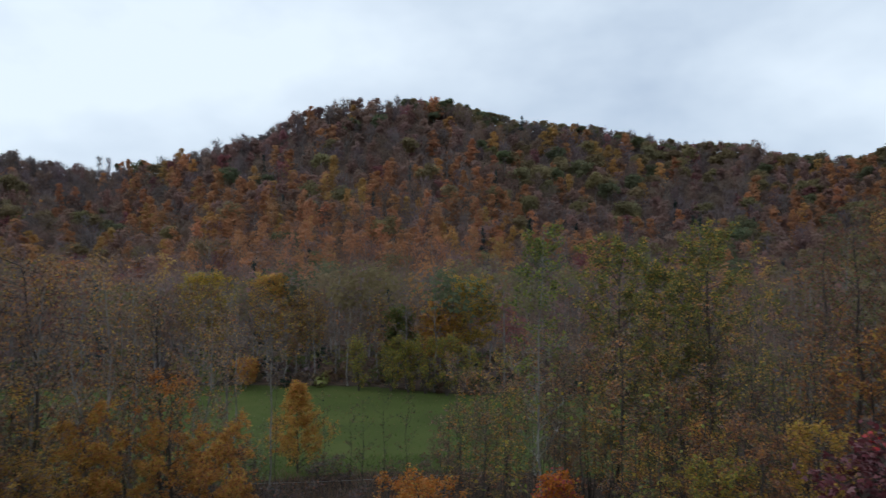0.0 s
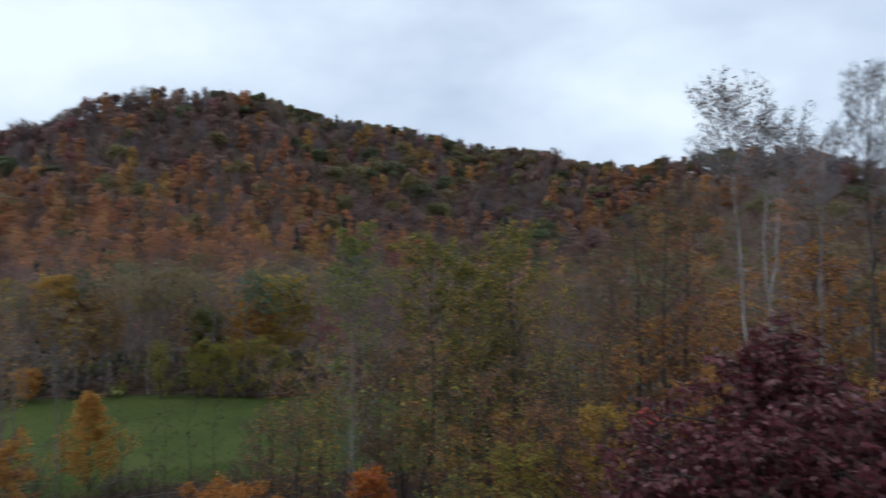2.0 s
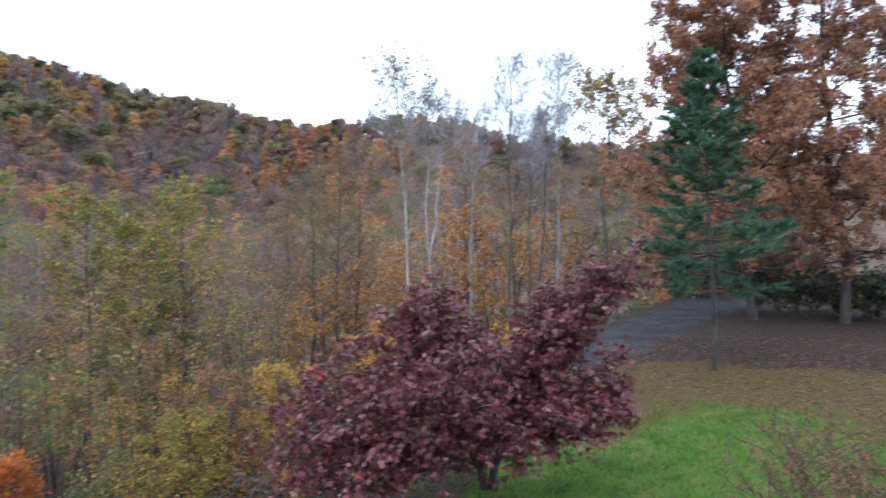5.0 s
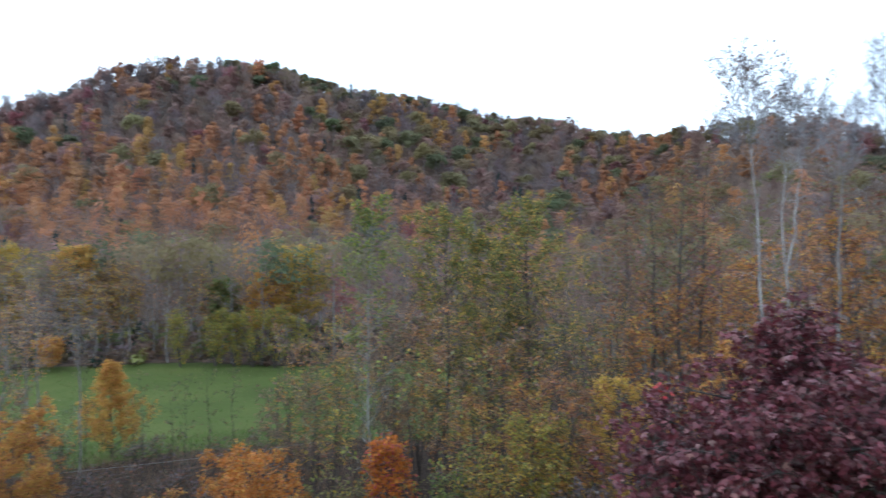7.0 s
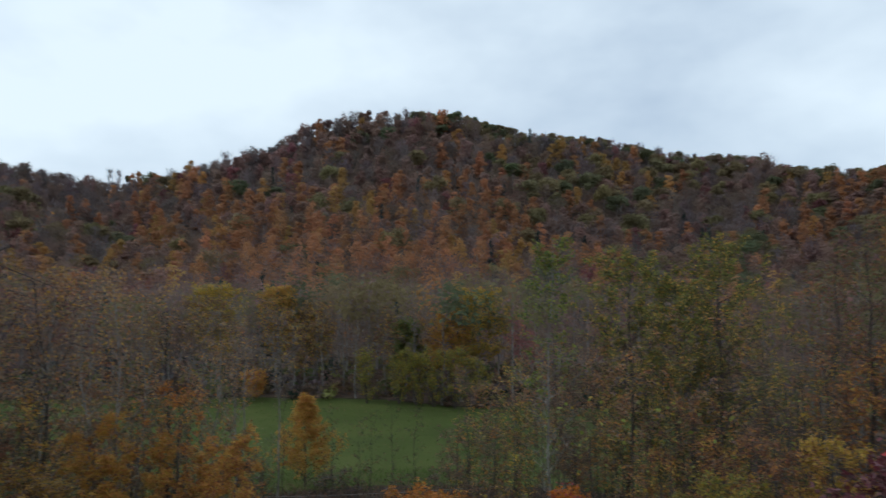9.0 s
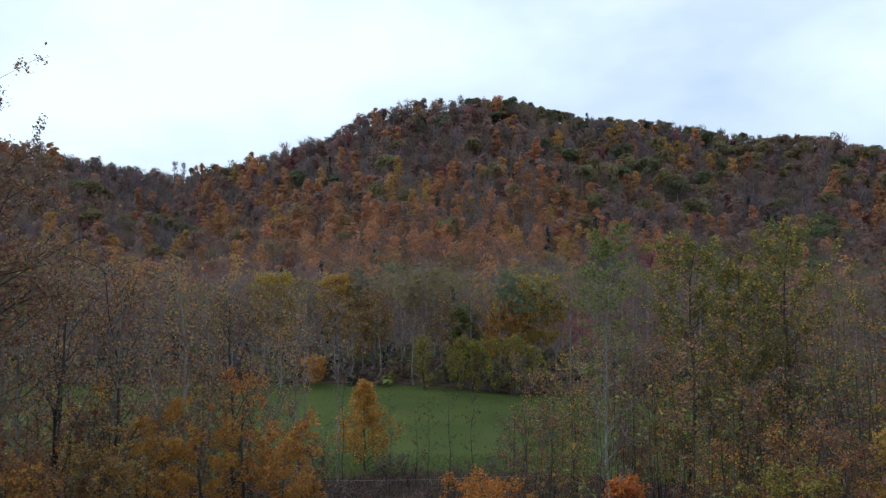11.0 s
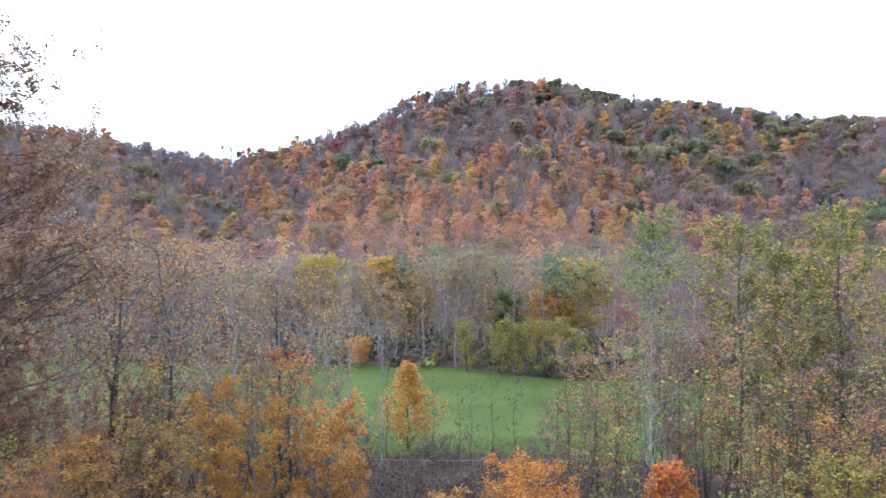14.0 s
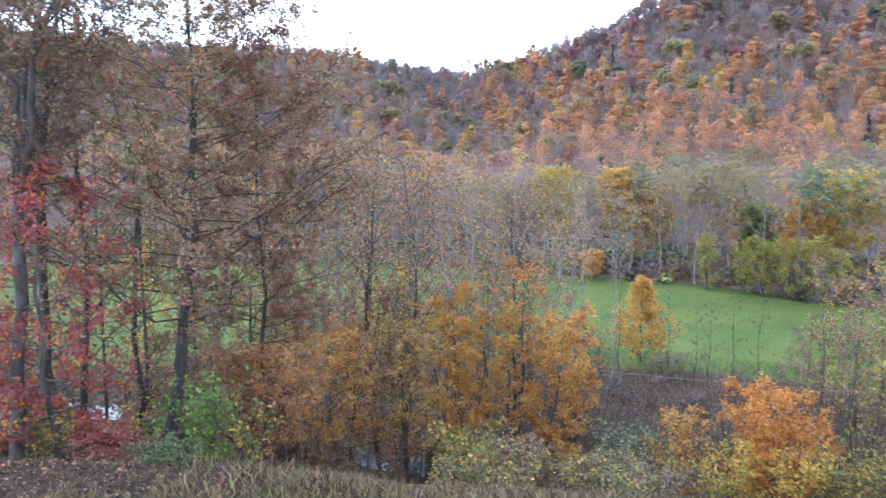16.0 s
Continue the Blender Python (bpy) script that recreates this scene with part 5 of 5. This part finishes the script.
for az_, d_, top_, rad_ in ((-30.2, 62, 4.6, 2.6), (-32.4, 58, 5.6, 2.8), (-34.4, 64, 6.2, 2.6), (-42.9, 62, 6.0, 2.6), (-46.6, 60, 5.0, 2.4), (-28.4, 58, 2.6, 2.2)):
    tree("tree", "tall tree thinly leaved in faded grey-olive", "faded trees beyond the maple", az_, d_, top_, rad_, [("brown", 3), ("olive", 2), ("copper", 3), ("rust", 2), ("moss", 1)],
         **{**MID, "limbs": 30, "subs": 6, "leaves": 5, "leaf": 0.2, "base": 0.3, "rise": 1.0, "cover": (0.5, 0.75), "fine": 0, "bark": BARK})
tree("tree", "tall tree with loose clumps of olive leaves", "", -53.8, 46, 11.6, 2.6, [("olive", 3), ("gold", 2), ("copper", 2), ("tan", 1)],
     **{**MID, "base": 0.76, "leaf": 0.16, "leaves": 8, "limbs": 30, "rise": 0.6, "cover": (0.5, 0.8)})
for i in range(46):
    az_ = float(-26 - 37 * (i + rt.uniform(0, 1)) / 46)
    d_ = float(rt.uniform(54, 86))
    k = rt.uniform()
    pal_ = [("orange", 3), ("copper", 3), ("gold", 1), ("brown", 1)] if k < 0.58 else [("olive", 3), ("moss", 2), ("brown", 2)] if k < 0.78 else [("brown", 2), ("mauve", 2), ("copper", 1)]
    tree("tree", ("orange-gold tree in the wood edge", "olive-brown tree in the wood edge", "faded brown tree in the wood edge")[0 if k < 0.58 else 1 if k < 0.78 else 2],
         "trees of the wood edge", az_, d_, float(span(az_, (-63, -52, -44, -36, -26), (5.0, 5.6, 6.4, 5.2, 1.5)) - rt.uniform(0, 6.5) - (3.5 if k < 0.58 else 0)), float(rt.uniform(2.0, 3.2)), pal_,
         **{**MID, "limbs": 22, "subs": 5, "leaf": 0.22, "leaves": 5, "fine": 0, "base": 0.2, "cover": (0.7, 0.9), "bark": BARK_PALE if k > 0.5 else BARK})
for az_, d_, top_, rad_, n_, k_ in ((-64.6, 42, 19.0, 7.3, 70, 21), (-70.5, 43, 25.0, 7.0, 66, 20), (-79.0, 44, 22.0, 6.0, 36, 10)):
    tree("oak_tree", "tall oak in dense copper-brown leaf behind the pine", "oaks behind the pine", az_, d_, top_, rad_, [("russet", 5), ("copper", 3), ("tan", 1), ("orange", 1)],
         **{**OAK, "limbs": n_, "leaf": 0.17, "leaves": k_, "cover": (0.95, 0.95), "fork": 0.0, "stems": 1, "base": 0.12, "shape": "dome", "rise": 0.3}, girth=0.3, lean=(-0.9, 1.8))
# shrubs in dark colours, most added to stand in for shade behind the drive
for i in range(11):
    tree("shrub", "dark shrub filling in the shade behind the drive", "shrubs behind the drive", float(-59.0 - i * 1.9), float(rt.uniform(54, 60) if i < 3 else rt.uniform(45, 50)), float(rt.uniform(-4.0, -0.5)), 2.6,
         [("dark", 3), ("moss", 2), ("brown", 1)], **{**SHRUB, "leaf": 0.22, "leaves": 5})


# ---- the pine ----
def pine_tree(az, dist, top, reach):
    r = np.random.default_rng(8)
    x, y = at(az, dist)
    gz = float(ground_z(x, y))
    H = EYE + dist * math.tan(radians(top)) - gz
    tr = line(np.zeros(3), np.array([-0.3, 0.57, H]), 10, r, (0.1, 0, 0), 0.02)
    boughs, tuft, tdir = [], [], []
    zw = 2.3
    while zw < H - 0.15:
        v = zw / H
        n = 4 if v < 0.3 else 7 if v < 0.75 else 5
        for i in range(n):
            if r.uniform() < (0.5 if v < 0.3 else 0.22):
                continue
            a = i * 6.283 / n + r.uniform(-0.4, 0.4) + zw
            L = float(span(v, (0.18, 0.30, 0.44, 0.52, 0.66, 0.80, 0.9, 1.0), (0.6, 1.0, 1.05, 0.80, 0.66, 0.36, 0.18, 0.04))) * reach * r.uniform(0.6, 1.15)
            p = np.array([np.interp(zw, tr[:, 2], tr[:, 0]), np.interp(zw, tr[:, 2], tr[:, 1]), zw + r.uniform(-0.15, 0.15)])
            q = p + np.array([math.cos(a) * L, math.sin(a) * L, L * (0.02 + 0.7 * v ** 2) + 0.08])
            b = line(p, q, 5, r, (0, 0, -0.10 * L), 0.025 * L)
            mid = strip(b, 0.03 * (1.1 - v) + 0.008, 0.006)
            boughs.append(mid)
            for j in range(int(6 + 9 * L / reach)):
                w = r.uniform(0.15, 1.0) ** 0.5
                p2 = np.array([np.interp(w, np.linspace(0, 1, 5), b[:, c]) for c in range(3)])
                d = unit(unit(q - p) * 0.75 + np.array([r.normal() * 0.75, r.normal() * 0.75, 0.12 + r.normal() * 0.16]))
                q2 = p2 + d * (0.28 + 0.16 * L) * r.uniform(0.5, 1.1)
                mid.append((*p2, *q2, 0.007, 0.004))
                for m in range(6):
                    tuft.append(p2 + (q2 - p2) * (0.15 + 0.18 * m))
                    tdir.append(unit(q2 - p2 + (0, 0, 0.1)))
        zw += 0.56 * (1.2 - 0.5 * v)
    tuft, tdir = np.array(tuft), np.array(tdir)
    k = 11
    c = np.repeat(tuft, k, 0)
    d = unit(np.repeat(tdir, k, 0) * 0.8 + r.normal(size=(len(c), 3)) * 0.55 + (0, 0, 0.2))
    L = r.uniform(0.13, 0.24, (len(c), 1))
    s = unit(np.cross(d, r.normal(size=(len(c), 3)))) * 0.022
    v = np.stack([c - s, c + s, c + d * L], 1).reshape(-1, 3)
    root = new("pine_tree")
    root.location = (x, y, gz)
    tagged(root, "blue-green pine with whorled boughs on the lawn edge", "pine tree")
    part("trunk", mesh_from("trunk", *rods([(np.vstack([[0, 0, -0.3], tr]), 0.125, 0.02)], 10), BARK_DARK), root)
    for k, seg in enumerate(boughs):
        part("bough", mesh_from("bough", *tubes(seg, 4), BARK_DARK), root)
    tagged(part("needles", mesh_from("needles", v, np.arange(len(v)).reshape(-1, 3), NEEDLE, pick_tints(r, len(c), [("pine", 6), ("green", 1)], 0.2)), root), kind="stuff")


pine_tree(-62.1, 26.5, 12.9, 2.4)


# ---- the purple maple ----
def maple_tree(az, dist, tips):
    """A low ornamental maple; tips: azimuth, elevation and distance at which its main boughs end."""
    r = np.random.default_rng(4)
    x, y = at(az, dist)
    gz = float(ground_z(x, y))
    o = np.array([x, y, gz])
    big, mid, thin, lp, ld = [], [], [], [], []
    forks = [np.array([math.cos(a) * 0.32, math.sin(a) * 0.32, r.uniform(0.5, 0.9)]) for a in np.linspace(0, 6.28, 6)[:-1]]
    for f in forks:
        big.append((line(np.array([0, 0, -0.25]), f, 5, r, (0, 0, 0), 0.02), 0.06, 0.045))
    for ta, te, td in tips:
        q = np.array([*at(ta, td), EYE + td * math.tan(radians(te))]) - o
        f = min(forks, key=lambda g: np.linalg.norm(unit(g * (1, 1, 0)) - unit(q * (1, 1, 0))) + r.uniform(0, 0.2))
        n = np.linalg.norm(q - f)
        b = line(f, q, 8, r, (0, 0, 0.10 * n), 0.035 * n)
        mid.append((b, 0.045, 0.008))
        for j in range(int(9 + 7 * n)):
            w = r.uniform(0.28, 1.0)
            p2 = np.array([np.interp(w, np.linspace(0, 1, 8), b[:, c]) for c in range(3)])
            side = r.normal(size=3) * (1, 1, 0.45)
            q2 = p2 + unit(unit(q - f) * 0.5 + side) * r.uniform(0.35, 0.95) * (1.15 - 0.5 * w)
            thin += strip(line(p2, q2, 3, r, (0, 0, 0.04), 0.02), 0.011, 0.004)
            for m in range(6):
                p3 = p2 + (q2 - p2) * r.uniform(0.25, 1.0)
                q3 = p3 + unit(unit(q2 - p2) + r.normal(size=3) * (0.9, 0.9, 0.5)) * r.uniform(0.10, 0.30)
                thin.append((*p3, *q3, 0.004, 0.002))
                k = int(r.integers(2, 6))
                c = p3 + (q3 - p3) * r.uniform(0.2, 1.2, (k, 1)) + r.normal(size=(k, 3)) * 0.05
                lp.append(c)
                ld.append(np.repeat(unit((q2 - p2) * (1, 1, 0.2))[None], k, 0))
    c, out = np.concatenate(lp), np.concatenate(ld)
    n = len(c)
    # each leaf: three drooping lobes from one stalk
    d = unit(out * 0.6 + r.normal(size=(n, 3)) * 0.5 + (0, 0, -0.55))
    s = unit(np.cross(d, unit(r.normal(size=(n, 3)) * 0.5 + (0, 0, 1))))
    up = np.cross(s, d)
    L = r.uniform(0.075, 0.135, (n, 1))
    quads = []
    for ang, k in ((-0.85, 0.8), (0, 1.0), (0.85, 0.8)):
        t = d * math.cos(ang) + s * math.sin(ang)
        u = s * math.cos(ang) - d * math.sin(ang)
        quads.append(np.stack([c, c + t * L * k * 0.5 + u * L * 0.19 + up * L * 0.06, c + t * L * k, c + t * L * k * 0.5 - u * L * 0.19 + up * L * 0.06], 1))
    v = np.stack(quads, 1).reshape(-1, 3)
    tint = pick_tints(r, n, [("plum", 7), ("rose", 2)], 0.3)
    spot = np.array([*at(-31.1, 12.6), EYE + 12.6 * math.tan(radians(-11.3))]) - o
    tint[np.linalg.norm(c - spot, axis=1) < 0.16] = (0.42, 0.03, 0.03)
    root = new("purple_maple")
    root.location = o
    tagged(root, "low spreading ornamental maple with dark purple leaves", "maple tree")
    part("trunk", mesh_from("trunk", *rods(big, 8), BARK_DARK), root)
    for rod in mid:
        part("bough", mesh_from("bough", *rods([rod], 6), BARK_DARK), root)
    tv, tf = tubes(thin, 3)
    fv, ff = join([(tv, tf), (v, np.arange(len(v)).reshape(-1, 4))])
    tagged(part("crown", mesh_from("crown", fv, ff, [BARK_DARK, GLOSSY_LEAF], np.vstack([np.zeros((len(tf), 3)), np.repeat(tint, 3, 0)]),
                                   np.append(np.zeros(len(tf)), np.ones(3 * n))), root, "dark purple drooping leaves on fine twigs"), kind="stuff")


maple_tree(-44.9, 14.2, [
    (-56.4, -1.6, 13.0), (-53.5, -4.5, 13.4), (-50.8, -6.5, 14.2), (-47.2, -10.5, 14.6), (-40.2, -5.1, 14.0), (-38.0, -6.8, 13.6), (-42.0, -9.0, 14.8),
    (-39.2, -6.3, 13.7), (-41.4, -6.4, 14.1), (-37.5, -7.4, 13.4), (-43.4, -8.4, 14.2), (-49.2, -5.8, 13.8), (-51.6, -5.3, 13.6),
    (-55.5, -13.4, 12.6), (-54.8, -15.2, 12.2), (-51.8, -15.8, 12.0), (-49.2, -17.0, 11.8),
    (-34.8, -9.9, 13.2), (-31.4, -12.0, 12.7), (-29.2, -14.6, 12.3), (-28.0, -17.8, 12.0), (-29.0, -20.0, 11.6), (-55.8, -10.5, 13.2), (-55.0, -13.2, 12.8),
    (-51.5, -8.5, 12.8), (-46.0, -10.0, 12.2), (-41.0, -11.0, 11.8), (-36.0, -13.5, 11.6), (-32.0, -16.0, 11.5), (-44.0, -14.5, 11.6),
    (-38.5, -17.0, 11.4), (-34.0, -19.0, 11.4), (-52.5, -14.6, 12.4), (-38.0, -9.5, 14.5), (-33.8, -13.5, 14.0),
    (-29.0, -17.0, 12.8), (-30.5, -21.0, 11.6), (-35.0, -21.5, 11.8), (-48.8, -10.5, 13.6), (-53.0, -7.0, 13.2), (-54.5, -3.4, 13.0), (-41.0, -14.0, 12.6)])

# the twiggy shrub by the house
tree("shrub", "twiggy red-brown shrub on the lawn", "", -71.8, 8.6, -13.5, 1.2, [("rust", 3), ("copper", 1), ("brown", 2)],
     **{**SHRUB, "leaf": 0.035, "stems": 14, "limbs": 126, "subs": 5, "twigs": 4, "leaves": 3, "bark": BARK_RED, "fine": 0.0025, "girth": 0.022, "rise": 1.1})


# ---- grasses, weeds, litter ----
def blades(name, label, category, x, y, h, w, palette, lean=0.35, seed=1, mat=GRASS):
    r = np.random.default_rng(seed)
    n = len(x)
    p = np.stack([x, y, ground_z(x, y) - 0.02], 1)
    d = unit(np.stack([r.normal(size=n) * lean, r.normal(size=n) * lean, np.ones(n)], 1))
    a = r.uniform(0, 6.28, n)
    s = np.stack([np.cos(a), np.sin(a), np.zeros(n)], 1) * (w * r.uniform(0.6, 1.4, (n, 1)))
    L = h * r.uniform(0.5, 1.3, (n, 1))
    m = p + d * L * 0.55
    t = p + d * L + np.stack([r.normal(size=n), r.normal(size=n), np.zeros(n)], 1) * L * 0.25
    v = np.stack([p - s, p + s, m + s * 0.8, t, m - s * 0.8], 1).reshape(-1, 3)
    i = np.arange(n)[:, None] * 5
    q = np.concatenate([i + 0, i + 1, i + 2, i + 4], 1)
    k = np.concatenate([i + 4, i + 2, i + 3], 1)
    tri = np.concatenate([q[:, [0, 1, 2]], q[:, [0, 2, 3]], k])
    tagged(new(name, mesh_from(name, v, tri, mat, np.tile(pick_tints(r, n, palette, 0.25), (3, 1)))), label, category, kind="stuff")


def scatter(n, a0, a1, r0, r1, seed, keep=None):
    r = np.random.default_rng(seed)
    a = r.uniform(a0, a1, n)
    d = np.sqrt(r.uniform(r0 ** 2, r1 ** 2, n))
    if keep is not None:
        ok = keep(a, d)
        a, d = a[ok], d[ok]
    return -np.sin(np.radians(a)) * d, np.cos(np.radians(a)) * d


blades("lawn_grass", "short green lawn grass", "grass", *scatter(24000, -80, -36, 8.5, 22, 2, lambda a, d: d < span(a, (-80, -66, -62, -57, -50, -40), (20, 23, 22, 20, 17.5, 15.5)) + 1.2 * np.sin(a * 1.7) + 2.2 * np.sin(a * 57.1 + d * 31.3)), 0.13, 0.011,
       [("grass", 6), ("vivid", 1), ("straw", 0.5)], seed=2)
blades("hay_stubble", "mown hay stubble across the field", "grass", *scatter(6500, -4, 62, 66, 112, 8, lambda a, d: d < foot_r(a) - 1), 0.22, 0.05, [("grass", 3), ("straw", 1), ("moss", 2)], 0.5, 8)
blades("dry_weeds", "tall dry tan weeds along the bank", "weeds", *scatter(42000, -14, 51, 9, 22, 3, lambda a, d: (np.sin(a * 41.3 + d * 57.7) > (a - 36) / 6.5 - 1) & (d > crest_r(a) - 3.0) & (d < crest_r(a) + 5) & (np.sin(a * 2.1 + d) + np.sin(a * 0.9 - d * 1.7) + np.sin(a * 5.3) * 0.6 > 0.0)),
       0.46, 0.006, [("tan", 2), ("straw", 1), ("olive", 2), ("umber", 6), ("copper", 1)], 0.13, 3)
blades("weed_leaves", "withered leaves among the dry weeds of the bank", "weeds", *scatter(16000, 6, 51, 10, 19, 23, lambda a, d: (np.sin(a * 33.3 + d * 47.7) > (a - 36) / 6.5 - 1) & (d > crest_r(a) - 2.5) & (d < crest_r(a) + 4)), 0.4, 0.016,
       [("tan", 2), ("straw", 1), ("umber", 5), ("olive", 2), ("copper", 1)], 0.7, 23)
blades("dry_grass", "short straw-coloured dry grass at the top of the bank", "grass", *scatter(24000, 26, 68, 9.4, 14, 16, lambda a, d: d < 13.4 + 0.5 * np.sin(a * 0.8) + 0.3 * np.sin(a * 2.9)),
       0.20, 0.006, [("straw", 2), ("tan", 2), ("olive", 3), ("umber", 3)], 0.3, 16)
# added dark blades that make the shaded band under the trees
blades("shade_blades", "low dark brown blades added to shade the top of the bank", "weeds", *scatter(6000, 41, 68, 13.2, 18.5, 12), 0.16, 0.008, [("umber", 7), ("copper", 1), ("rust", 1)], 0.7, 12)
blades("brush_stalks", "brown brush and dead stalks before the field", "brush", *scatter(11000, -8, 30, 40, 62, 4), 0.9, 0.014,
       [("brown", 3), ("tan", 2), ("rust", 1), ("straw", 2)], 0.3, 4)
blades("hay_grass", "rough green grass of the hay field edge", "grass", *scatter(8000, -4, 62, 61, 68, 5), 0.4, 0.02, [("grass", 3), ("straw", 1)], 0.3, 5)


def fallen_leaves(name, label, x, y, size, palette, seed):
    r = np.random.default_rng(seed)
    c = np.stack([x, y, ground_z(x, y) + 0.03], 1)
    v, f = leaf_quads(c, size, np.tile([[0, 0, 1.3]], (len(c), 1)), r, 0.8)
    tagged(new(name, mesh_from(name, v, f, FALLEN, pick_tints(r, len(c), palette, 0.3))), label, "fallen leaves", kind="stuff")


# the large umber share darkens this litter as shade under the pine would
fallen_leaves("leaf_litter", "fallen brown leaves on the lawn edge", *scatter(14000, -82, -46, 18, 34, 6, lambda a, d: d > 21 + 2 * np.sin(a * 0.7)), 0.05, [("rust", 3), ("copper", 3), ("umber", 8)], 6)
fallen_leaves("bank_litter", "fallen leaves under the trees of the bank", *scatter(11000, -30, 66, 14, 34, 7, lambda a, d: d > 15), 0.12, [("rust", 2), ("copper", 1), ("brown", 2), ("umber", 4)], 7)


# nearly all umber: canopy shade painted into the leaves of the crest
fallen_leaves("crest_litter", "small fallen leaves on the top of the bank, coloured dark for tree shade", *scatter(13000, 40, 68, 12.8, 21, 9), 0.06, [("umber", 9), ("brown", 1), ("rust", 1)], 9)


def understorey():
    """Low growth under the edge of the far woods."""
    r = np.random.default_rng(15)
    n = 2000
    a = r.uniform(-60, 62, n)
    d = np.where(np.arange(n) < 1300, foot_r(a) + r.uniform(0.5, 45, n), ridge_r(a) + r.uniform(-10, 3, n))
    R = np.where(np.arange(n) < 1300, r.uniform(0.9, 2.2, n), r.uniform(1.5, 3.2, n))
    q = 18
    i = np.repeat(np.arange(n), q)
    x, y = -np.sin(np.radians(a)) * d, np.cos(np.radians(a)) * d
    dirn = unit(r.normal(size=(n * q, 3)) * (1, 1, 0.9) + (0, 0, 0.4))
    c = np.stack([x[i], y[i], ground_z(x, y)[i] + R[i] * 0.7], 1) + dirn * (R[i] * r.uniform(0.5, 1.05, n * q))[:, None]
    v, f = clump_tris(c, np.full(len(c), 0.7), dirn * 0.7, r)
    base = pick_tints(r, n, [("olive", 3), ("brown", 4), ("moss", 2), ("mauve", 3), ("dark", 1)], 0.25)
    tagged(new("understorey", mesh_from("understorey", v, f, LEAF, np.clip(base[i] * r.uniform(0.7, 1.3, (n * q, 1)), 0.005, 0.9))),
           "olive and brown undergrowth along the foot and crest of the woods", "undergrowth", kind="stuff")


understorey()
